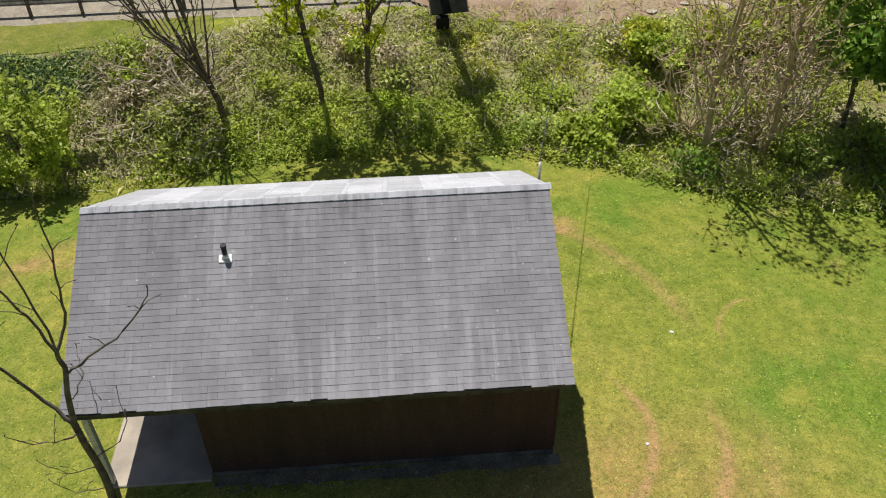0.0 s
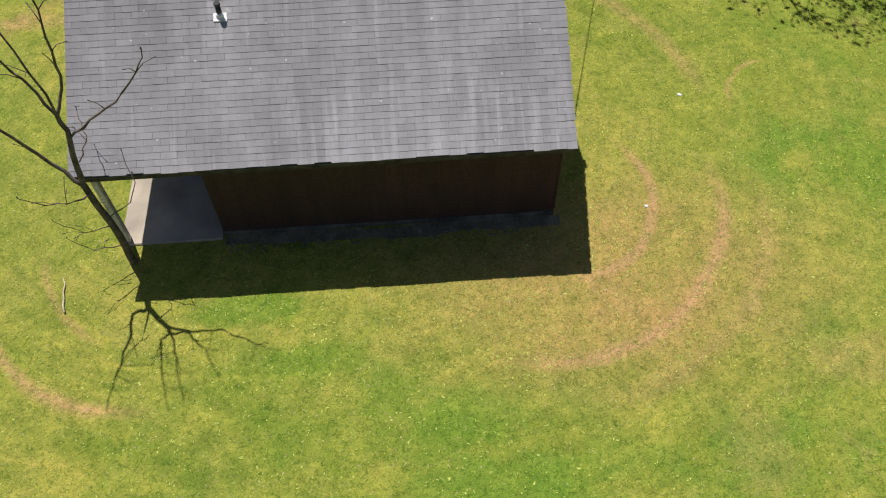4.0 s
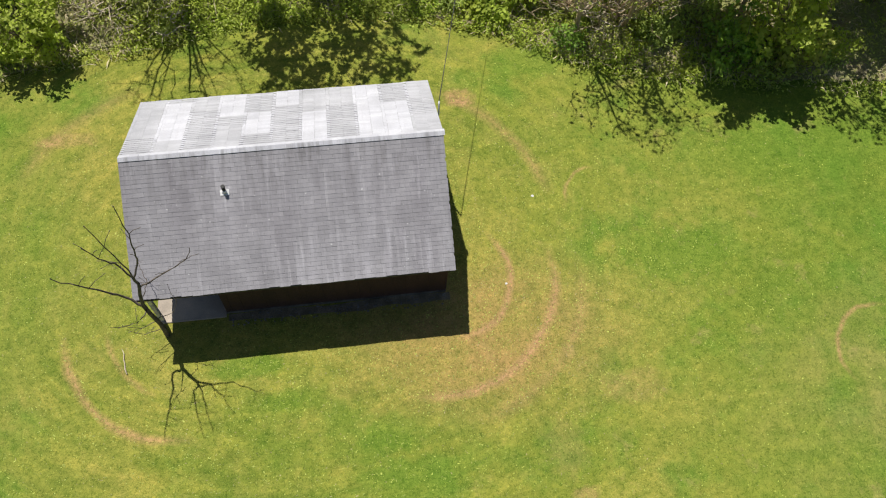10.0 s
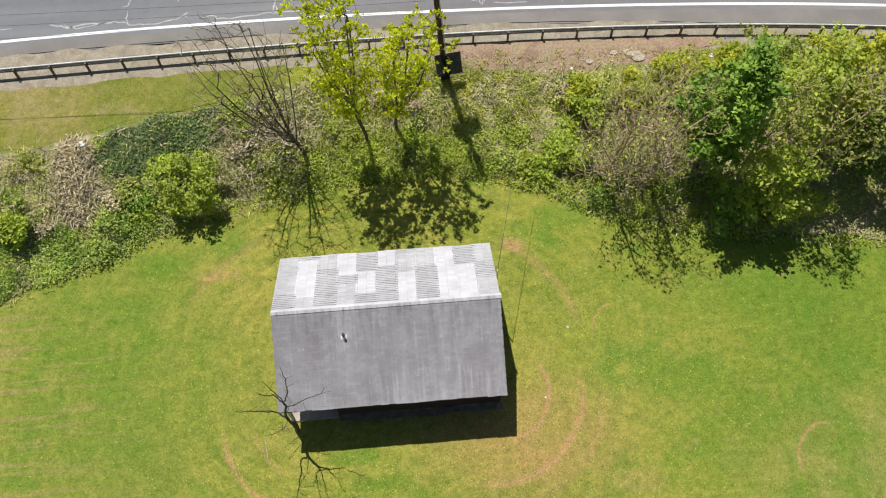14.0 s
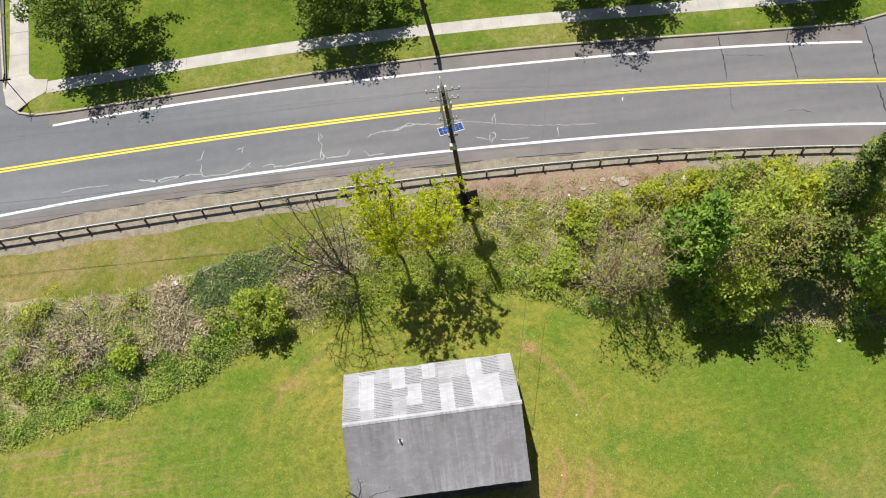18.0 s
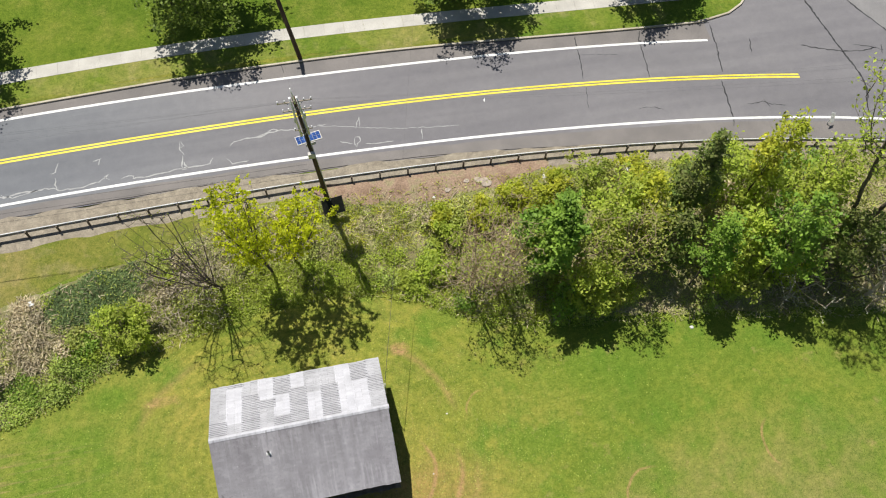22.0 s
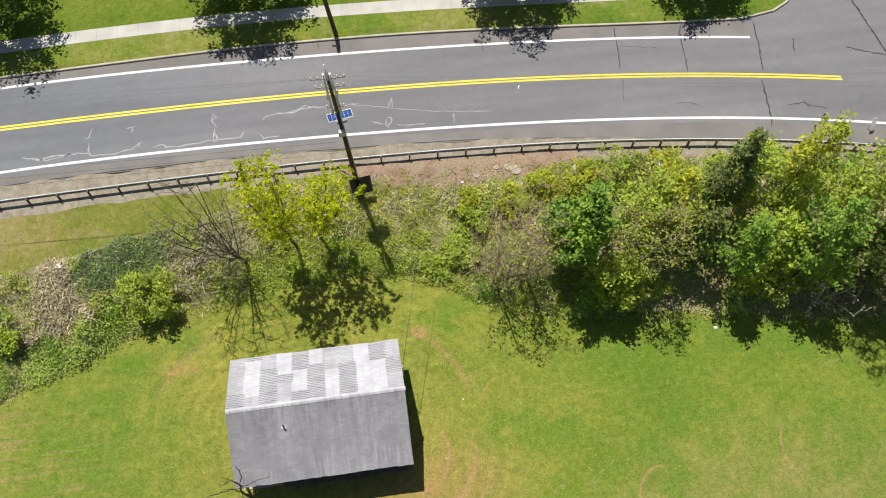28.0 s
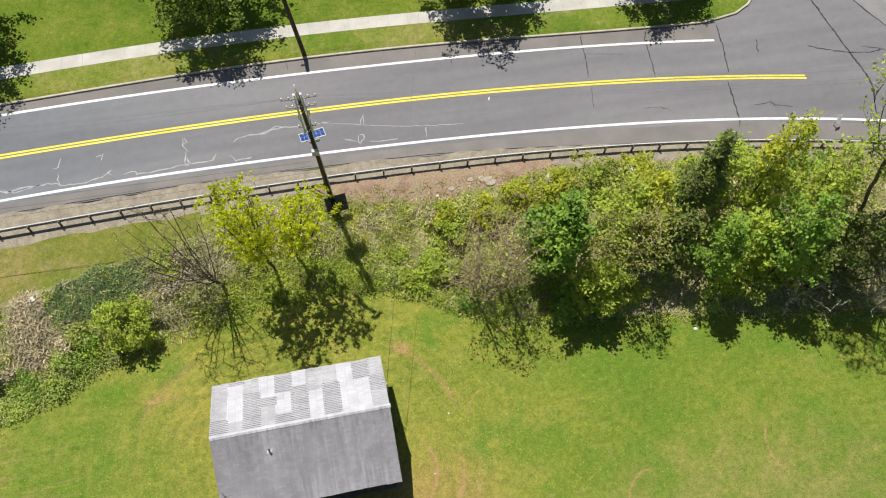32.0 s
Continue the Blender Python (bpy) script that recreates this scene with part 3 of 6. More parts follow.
def ground_sheet():
    xs = [-900, -400, -200, -120, -80] + [-60 + i for i in range(131)] + [80, 120, 200, 400, 900]
    ys = [-900, -400, -200, -100, -60, -40, -30, -20, -12, -6] + [-4 + 0.5 * i for i in range(64)] + [28 + 0.5 * i for i in range(16)] + [38, 42, 46, 50, 70, 120, 250, 500, 900]
    verts = [(x, y, ground_z(x, y) - (0.30 if y_edge_near(x) < y < y_kerb(x) + 0.1 or (y > y_edge_near(x) and (x < -28.4 or x > 36.6)) or (x < -26 and y_edge_near(x) < y < 27.3 + 0.7 * max(0.0, -26.6 - x)) or (x > 34.6 and y_edge_near(x) < y < 26.6 + 0.9 * max(0.0, x - 36)) else 0.0)) for y in ys for x in xs]
    w = len(xs)
    faces = [(j * w + i, j * w + i + 1, (j + 1) * w + i + 1, (j + 1) * w + i) for j in range(len(ys) - 1) for i in range(w - 1)]
    me = mesh_of("ground", verts, faces, LAWN)
    me.polygons.foreach_set("use_smooth", [True] * len(faces))
    return tagged(new("ground", me), "mown yellow-green lawn with worn clay tracks, rising to a road", "lawn", kind="structure")


ground_sheet()


def strip(name, ya, yb, x0, x1, dz, material, label, category, step=1.0, rows=1, kind="structure", wob=0.0):
    """A band of ground between two lines along the road, following the land."""
    n = max(2, int((x1 - x0) / step) + 1)
    xs = [x0 + (x1 - x0) * i / (n - 1) for i in range(n)]
    verts = []
    for j in range(rows + 1):
        for x in xs:
            a, b = ya(x), yb(x)
            y = a + (b - a) * j / rows
            if wob:
                y += wob * (noise.noise((x * 0.7, j * 3.1, 0.5)) if j in (0, rows) else 0)
            z = ROAD_Z if dz > 1 else ground_z(x, y)
            verts.append((x, y, z + (dz if dz < 1 else dz - 2.0)))
    faces = [(j * n + i, j * n + i + 1, (j + 1) * n + i + 1, (j + 1) * n + i) for j in range(rows) for i in range(n - 1)]
    me = mesh_of(name, verts, faces, material)
    return tagged(new(name, me), label, category, kind=kind)


strip("bank", lambda x: y_foot(x) + 0.15, bank_top, -60, 70, 0.07, BANK, "steep brushy bank of leaf litter and soil below the road", "bank", 0.5, 16, wob=0.5)
strip("gravel_shoulder", lambda x: y_rail(x) - 1.15, lambda x: y_edge_near(x) + 0.05, -60, 70, 0.012, GRAVEL, "gravelly tan shoulder beside the asphalt road", "road shoulder", 0.7, 4, wob=0.25)
strip("gravel_apron", lambda x: y_rail(x) - 1.3 * smooth((x - 15) / 4), lambda x: y_rail(x) - 0.4, 15, 44, 0.03, GRAVEL_GREY, "grey gravel apron behind the guard rail", "gravel", 0.7, 3, wob=0.25)
strip("clay_patch", lambda x: y_rail(x) - 0.25 - 2.0 * math.sqrt(max(0.0, 1 - ((x - 11) / 8.4) ** 2)), lambda x: y_rail(x) - 0.2, 2.7, 19.3, 0.078, CLAY, "bare pinkish clay patch below the guard rail", "bare soil", 0.35, 6, wob=0.5)
strip("road", y_edge_near, lambda x: y_kerb(x) - 0.02, -60, 75, 2.0, ASPHALT, "grey asphalt two-lane road with cracks", "road", 1.0, 2)


def side_street(name, pts, label):
    me = mesh_of(name, [(x, y, ROAD_Z - 0.004) for x, y in pts], [tuple(range(len(pts)))], ASPHALT)
    return tagged(new(name, me), label, "road", kind="structure")


side_street("side_street", [(-63.10, 22.15), (-26.56, 22.15), (-26.67, 27.13), (-27.72, 27.40), (-28.66, 28.40), (-29.08, 29.78), (-30.45, 39.11), (-32.65, 64.55), (-44.20, 64.55), (-63.10, 43.35)], "grey asphalt side street joining the road")
side_street("side_street", [(33.50, 22.15), (33.71, 26.07), (36.02, 26.12), (37.70, 26.71), (39.17, 27.98), (40.11, 29.57), (44.00, 36.99), (54.50, 64.55), (73.40, 64.55), (78.65, 22.15)], "grey asphalt side street joining the road")
me = mesh_of("faded_patch", [(px, py, ROAD_Z + 0.003) for px, py in ((49.15, 21.06), (48.45, 22.72), (47.52, 24.45), (46.8, 25.91), (45.2, 29.5), (46.2, 38.0), (66.0, 38.0), (66.0, 23.0), (54.0, 21.4))], [tuple(range(9))], FADED_ASPHALT)
tagged(new("faded_patch", me), "paler faded asphalt where the side street begins", "road", kind="structure")
strip("park_lawn", lambda x: y_walk(x) + 1.1, lambda x: 75.0, -28.2, 36.0, 0.012, PARK, "deep green mown lawn beyond the footpath", "lawn", 1.5, 12)
strip("far_verge", lambda x: y_kerb(x) + 0.1, y_walk, -26.6, 35.0, 0.012, VERGE, "yellowish grass verge between kerb and footpath", "verge", 1.0, 4)
strip("near_verge", lambda x: bank_top(x) + 0.1, lambda x: y_rail(x) - 0.95, -60, -5.0, 0.015, VERGE_NEAR, "yellow-green grass verge above the bank", "verge", 1.0, 5, wob=0.3)


# ---- road markings and kerb ----
def band(name, yc, width, x0, x1, material, label, category="road marking", dz=0.006):
    return strip(name, lambda x: yc(x) - width / 2, lambda x: yc(x) + width / 2, x0, x1, 2.0 + dz, material, label, category, 1.0, 1)


band("white_edge_line", y_white_near, 0.20, -60, 75, WHITE_LINE, "solid white edge line painted on asphalt")
band("white_edge_line", y_white_far, 0.20, -25.2, 34.3, WHITE_LINE, "solid white edge line painted on asphalt, ending at the side streets")
band("yellow_centre_line", lambda x: y_yellow(x) - 0.12, 0.15, -30.0, 40.0, YELLOW_LINE, "one of two yellow centre lines painted on asphalt")
band("yellow_centre_line", lambda x: y_yellow(x) + 0.12, 0.15, -30.0, 40.0, YELLOW_LINE, "one of two yellow centre lines painted on asphalt")
band("stop_line", lambda x: 34.3 - 0.12 * (x + 35), 0.5, -38.0, -30.3, WHITE_LINE, "white stop line across the side street")


strip("road_shoulder", lambda x: y_white_far(x) + 0.08, lambda x: y_kerb(x) - 0.06, -25.5, 34.6, 2.003, OLD_ASPHALT, "worn brownish asphalt shoulder beside the kerb", "road shoulder", 1.0, 1)
strip("road_shoulder", lambda x: y_edge_near(x) + 0.02, lambda x: y_white_near(x) - 0.35, -60, 75, 2.003, OLD_ASPHALT, "worn brownish asphalt shoulder beside the gravel", "road shoulder", 1.0, 1, wob=0.1)


def ribbon(pts, width, z, height, material, name, label, category, kind="structure"):
    """A raised ribbon along a line on the ground."""
    bm = bmesh.new()
    pts = [Vector((p[0], p[1], 0)) for p in pts]
    prof = [(-width / 2, 0), (-width / 2, height - 0.015), (-width / 2 + 0.015, height), (width / 2 - 0.015, height), (width / 2, height - 0.015), (width / 2, 0)]
    rows = []
    for i, p in enumerate(pts):
        d = (pts[min(i + 1, len(pts) - 1)] - pts[max(i - 1, 0)]).normalized()
        nrm = Vector((-d.y, d.x, 0))
        rows.append([bm.verts.new(p + nrm * a + Vector((0, 0, z + h))) for a, h in prof])
    for r0, r1 in zip(rows, rows[1:]):
        for k in range(len(prof) - 1):
            bm.faces.new((r0[k], r1[k], r1[k + 1], r0[k + 1]))
    bm.normal_update()
    me = bpy.data.meshes.new(name)
    bm.to_mesh(me)
    bm.free()
    me.materials.append(material)
    return tagged(new(name, me), label, category, kind=kind)


corner_left = [(-30.76, 39.11), (-29.71, 32.75), (-29.19, 29.78), (-28.77, 28.40), (-27.82, 27.40), (-26.56, 27.03)]
corner_right = [(35.18, 26.05), (36.86, 26.34), (38.12, 27.03), (39.17, 28.09), (40.01, 29.46), (43.79, 36.99), (54.50, 64.55)]
ribbon([(-32.6, 64.5)] + corner_left + [(x, y_kerb(x)) for x in range(-25, 35, 1)] + corner_right, 0.16, ROAD_Z - 0.02, 0.15, KERB, "kerb", "tan concrete kerb along the far side of the road", "kerb")


band("gutter_band", lambda x: y_kerb(x) - 0.11, 0.07, -25, 35, SEALED, "narrow dark band on the asphalt along the kerb", "road crack", 0.004)


# ---- guard rail ----
def guard_rail():
    root = thing("guard_rail", 0, 0, 0, "galvanised W-beam guard rail on short dark posts along the road", "guard rail")
    xs = np.arange(-58, 60, 0.95)
    prof = [(-0.04, -0.16), (0.03, -0.12), (0.03, -0.05), (-0.03, 0.0), (0.03, 0.05), (0.035, 0.11), (0.01, 0.145), (-0.045, 0.165), (-0.085, 0.155)]
    bm = bmesh.new()
    rows = []
    for x in xs:
        wob = 0.02 * noise.noise((x * 0.4, 0, 0))
        rows.append([bm.verts.new((x, y_rail(x) + a + wob, ROAD_Z + 0.58 + h + wob)) for a, h in prof])
    for r0, r1 in zip(rows, rows[1:]):
        for k in range(len(prof) - 1):
            bm.faces.new((r0[k], r1[k], r1[k + 1], r0[k + 1]))
    bmesh.ops.solidify(bm, geom=bm.faces[:], thickness=0.006)
    part("rail", bm, RAIL_SHADED, root, "galvanised W-shaped rail")
    # tube in brighter steel paints the sunlit line along the beam's top
    edge = tube(bmesh.new(), [(x, y_rail(x) - 0.05, ROAD_Z + 0.755) for x in xs], [0.042] * len(xs), 6)
    part("rail_sunlit_edge", edge, GALV, root, "brighter tube along the rail top that stands in for sunlight")
    bm = cube(-0.05, 0.05, -0.19, -0.05, -0.5, 0.76, 0.008)
    first = part("post", bm, POST_STEEL, root, "dark weathered post")
    block = cube(-0.045, 0.045, -0.05, 0.0, 0.44, 0.74, 0.006)
    bm2 = part("spacer_block", block, POST_STEEL, root)
    x = -56.69
    i = 0
    while x < 58:
        p = (x, y_rail(x) - 0.05, ROAD_Z)
        for base in (first, bm2):
            o = base if i == 0 else new(base.name.split(".")[0], base.data)
            o.parent = root
            o.location = p
        x += 1.945
        i += 1


guard_rail()


# ---- trees and shrubs ----
def grow(rng, base, direction, length, radius, depth, spread, tips, bm, sides=6, ratio=0.72, kids=(2, 3)):
    n = 4
    pts, d = [Vector(base)], Vector(direction).normalized()
    for i in range(n):
        d = (d + Vector((rng.uniform(-1, 1), rng.uniform(-1, 1), rng.uniform(-1, 1))) * 0.12).normalized()
        pts.append(pts[-1] + d * length / n)
    end = radius * (0.62 if depth > 0 else 0.35)
    tube(bm, pts, [radius + (end - radius) * i / n for i in range(n + 1)], sides if radius > 0.03 else 4, cap=False)
    if depth == 0:
        tips.append(pts[-1])
        tips.append(pts[-2])
        return
    for k in range(rng.randint(*kids)):
        ax = d.orthogonal().normalized()
        ax.rotate(Matrix.Rotation(rng.uniform(0, math.tau), 3, d))
        nd = d.copy()
        nd.rotate(Matrix.Rotation(rng.uniform(0.5, 1.0) * spread, 3, ax))
        at = pts[-1] if k < 2 else pts[rng.randint(2, 3)]
        grow(rng, at, nd, length * ratio * rng.uniform(0.8, 1.15), max(end * (0.9 if k == 0 else 0.72), min(end, 0.017)), depth - 1, spread, tips, bm, sides, ratio, kids)


def leaf_quads(rng, centres, per, scatter, size, squash=0.8, up=2.3):
    """Small bent leaf clusters scattered round centres: an array of quads."""
    c = np.repeat(np.asarray(centres, dtype=float), per, axis=0)
    n = len(c)
    c = c + rng.normal(0, 1, (n, 3)) * scatter * np.array([1, 1, squash])
    a = rng.normal(0, 1, (n, 3))
    a /= np.linalg.norm(a, axis=1)[:, None]
    nrm = rng.normal(0, 1, (n, 3)) + np.array([0, 0, up])
    b = np.cross(nrm, a)
    b /= np.linalg.norm(b, axis=1)[:, None] + 1e-9
    s = size * rng.uniform(0.55, 1.3, n)[:, None]
    a, b = a * s, b * s * 0.62
    return np.stack([c - a, c - b * 0.9, c + a, c + b * 0.9], axis=1)


def tree(name, x, y, height, crown, label, category, leaf=None, bark=BARK, trunk_r=0.12, depth=4, spread=0.75, lean=(0, 0), seed=1, per=26, size=0.13, scatter=0.32, group="", stems=1, ratio=0.72, kids=(2, 3), fill=0, low=0.14):
    """A tapered trunk with limbs, and a crown of loose leaf clusters about its twigs. crown: half width at most."""
    rng = random.Random(seed)
    nrng = np.random.default_rng(seed)
    gz = ground_z(x, y)
    root = thing(name, x, y, gz - 0.05, label, category, group)
    bm, tips = bmesh.new(), []
    total = sum(ratio ** i for i in range(depth + 1))
    for s in range(stems):
        d = Vector((lean[0] + (rng.uniform(-.5, .5) if stems > 1 else 0), lean[1] + (rng.uniform(-.5, .5) if stems > 1 else 0), 1))
        L = height / total * 1.1
        grow(rng, (rng.uniform(-.1, .1), rng.uniform(-.1, .1), 0), d, L, trunk_r, depth, spread, tips, bm, 7, ratio, kids)
    hmax = max(t.z for t in tips)
    spans = sorted(max(abs(t.x - lean[0] * t.z), abs(t.y - lean[1] * t.z)) for t in tips)
    wmax = spans[int(len(spans) * 0.9)] or 1.0
    sx, sz = crown / wmax, height / hmax
    for v in bm.verts:
        k = min(1.0, v.co.z / (height * 0.25)) if v.co.z > 0 else 0
        f = 1 + (sx - 1) * k
        ax, ay = lean[0] * v.co.z, lean[1] * v.co.z
        v.co = Vector((ax * sz + (v.co.x - ax) * f, ay * sz + (v.co.y - ay) * f, v.co.z * sz))
    pts = np.array([(lean[0] * t.z * sz + (t.x - lean[0] * t.z) * sx, lean[1] * t.z * sz + (t.y - lean[1] * t.z) * sx, t.z * sz) for t in tips])
    # bring the crown's middle back over its own axis
    hm = pts[:, 2].mean()
    mx, my = (pts[:, 0] - lean[0] * pts[:, 2]).mean() / hm, (pts[:, 1] - lean[1] * pts[:, 2]).mean() / hm
    for v in bm.verts:
        v.co.x -= mx * v.co.z
        v.co.y -= my * v.co.z
    pts[:, 0] -= mx * pts[:, 2]
    pts[:, 1] -= my * pts[:, 2]
    part("trunk", bm, bark, root)
    if leaf is not None:
        if fill:
            u = nrng.normal(0, 1, (fill, 3))
            u /= np.linalg.norm(u, axis=1)[:, None]
            u *= (nrng.uniform(0.3, 1, fill) ** 0.5)[:, None]
            lumps = np.array([noise.noise((a * 1.9 + seed, c * 1.9, e * 1.5)) for a, c, e in u])
            u = u[lumps > -0.12] * (1 + 0.55 * lumps[lumps > -0.12])[:, None]
            mid = np.array([lean[0] * height * .6, lean[1] * height * .6, height * (1 + low) / 2])
            pts = np.vstack([pts, mid + u * np.array([crown * .95, crown * .95, height * (1 - low) / 2])])
        q = leaf_quads(nrng, pts, per, scatter, size)
        part("crown", quads_mesh("crown", q, leaf), leaf, root)
    return root


def branch_mesh(name, pts, parent, radius, material, sides):
    """Tapered branches: one short tube from each node's parent to the node."""
    verts, faces = [], []
    for i, k in enumerate(parent):
        if k < 0:
            continue
        a, b = Vector(pts[k]), Vector(pts[i])
        d = (b - a).normalized()
        p = d.orthogonal().normalized()
        q = d.cross(p)
        n = sides if radius[i] > 0.03 else 3
        r0, r1 = min(radius[k], radius[i] * 1.35), radius[i]
        j = len(verts)
        for c, r in ((a, r0), (b, r1)):
            for t in range(n):
                verts.append(c + (p * math.cos(t * math.tau / n) + q * math.sin(t * math.tau / n)) * r)
        faces += [(j + t, j + (t + 1) % n, j + n + (t + 1) % n, j + n + t) for t in range(n)]
    me = mesh_of(name, verts, faces, material)
    me.polygons.foreach_set("use_smooth", [True] * len(faces))
    return me


def crown_tree(name, x, y, height, crown, label, leaf=None, bark=None, n=300, seed=1, low=0.3, shape=(0.5, 0.5), limbs=6, lean=(0.0, 0.0), per=10, size=0.11, scatter=0.16, twig=0.008, group="", hollow=0.4, lumps=0.45, gaps=0.12, thick=2.25, most=0.3, fork=0.55, reach=(0.35, 0.9), category="tree"):
    """A tree grown into its crown: limbs leave the trunk, twigs reach from the nearest branch to points spread through the crown, and every branch is as thick as those it bears.
    shape: powers of height from the crown's foot and from its top that round it off; low: where the crown begins; hollow: how empty its middle is."""
    rng = np.random.default_rng(seed)
    gz = ground_z(x, y)
    root = thing(name, x, y, gz - 0.05, label, category, group)
    a, b = shape
    peak = (a / (a + b)) ** a * (b / (a + b)) ** b

    def outline(s, az):
        r = crown * (s ** a * (1 - s) ** b) / peak
        return r * (1 + lumps * noise.noise((math.cos(az) * 1.7 + seed * 3.1, math.sin(az) * 1.7, s * 3.5)) * 1.6)

    def axis(z):
        k = z / height
        return np.array([lean[0] * z + 0.15 * math.sin(k * 5 + seed), lean[1] * z + 0.15 * math.sin(k * 4 + seed * 2), z])

    want = []
    while len(want) < n:
        s = rng.uniform(0.01, 0.99)
        az = rng.uniform(0, math.tau)
        if rng.uniform() > ((s ** a * (1 - s) ** b) / peak) ** 1.4 + 0.08:
            continue
        r = outline(s, az) * rng.uniform(hollow * hollow, 1) ** 0.5
        p = axis(height * (low + (1 - low) * s)) + np.array([math.cos(az) * r, math.sin(az) * r, rng.normal(0, 0.1)])
        if noise.noise((p[0] * 0.8 + seed, p[1] * 0.8, p[2] * 0.8)) < -gaps and rng.uniform() < 0.85:
            continue
        want.append(p)
    want = np.array(want)
    pts, parent = [np.array([0.0, 0.0, -0.2])], [-1]
    top = height * (low + (1 - low) * fork)
    steps = max(4, int(top / 0.7))
    for i in range(1, steps + 1):
        pts.append(axis(top * i / steps) + rng.normal(0, 0.03, 3))
        parent.append(len(pts) - 2)
    stem = len(pts) - 1
    for k in range(limbs):
        az = (k + rng.uniform(-0.3, 0.3)) * math.tau / limbs
        s = rng.uniform(*reach)
        end = axis(height * (low + (1 - low) * s)) + 0.7 * outline(s, az) * np.array([math.cos(az), math.sin(az), 0])
        at = int(stem * rng.uniform(0.45, 1.0)) if low < 0.5 else int(stem * rng.uniform(0.7, 1.0))
        start = pts[at]
        if end[2] < start[2] + 0.4:
            end[2] = start[2] + 0.4
        last = at
        for t in (0.25, 0.5, 0.75, 1.0):
            pts.append(start + (end - start) * np.array([t ** 0.8, t ** 0.8, t ** 1.25]) + rng.normal(0, 0.05, 3))
            parent.append(last)
            last = len(pts) - 1
    nodes = np.zeros((len(pts) + 2 * n, 3))
    nodes[:len(pts)] = pts
    count = len(pts)
    first_twig = count
    skip = max(1, int(stem * 0.45))
    for p in want[np.argsort(np.linalg.norm(want[:, :2] - want[:, :2].mean(0), axis=1))]:
        d = p - nodes[skip:count]
        far = np.linalg.norm(d, axis=1) + 1e-6
        k = skip + int(np.argmin(far * (1 + 1.5 * np.maximum(0, 0.35 - d[:, 2] / far))))
        q = nodes[k]
        mid = q + (p - q) * 0.5 + rng.normal(0, 0.06, 3) * min(1.0, float(np.linalg.norm(p - q)))
        nodes[count], nodes[count + 1] = mid, p
        parent += [k, count]
        count += 2
    load = np.zeros(count)
    tip = np.ones(count, dtype=bool)
    for k in parent[1:]:
        tip[k] = False
    load[tip] = twig ** thick
    for i in range(count - 1, 0, -1):
        load[parent[i]] += load[i]
    radius = np.minimum(load ** (1 / thick), most)
    part("trunk", branch_mesh("trunk", nodes[:count], parent, radius, bark, 8), bark, root)
    if leaf is not None:
        ends = nodes[first_twig + 1:count:2]
        mids = nodes[first_twig:count:2][rng.uniform(size=(count - first_twig) // 2) < 0.6]
        q = leaf_quads(rng, np.vstack([ends, mids]), per, scatter, size)
        part("crown", quads_mesh("crown", q, leaf), leaf, root)
    return root


band("road_edge_seam", lambda x: y_edge_near(x) + 0.10 + 0.06 * noise.noise((x * 0.5, 0, 0)), 0.05, -58, 72, SEALED, "dark broken seam along the asphalt edge", "road crack", 0.003)
# ---- the shed ----
RIDGE = (0.0, 5.16)
EAVE_S = (-3.93, 3.015)
EAVE_N = (3.71, 3.03)
HALF = 5.1


def slope_frame(eave):
    """Origin at the ridge, u along x, v down the slope, n out of the roof."""
    v = Vector((0, eave[0] - RIDGE[0], eave[1] - RIDGE[1]))
    length = v.length
    v.normalize()
    n = Vector((0, -v.z, v.y)) if v.y > 0 else Vector((0, v.z, -v.y))
    if n.z < 0:
        n = -n
    return v, n, length


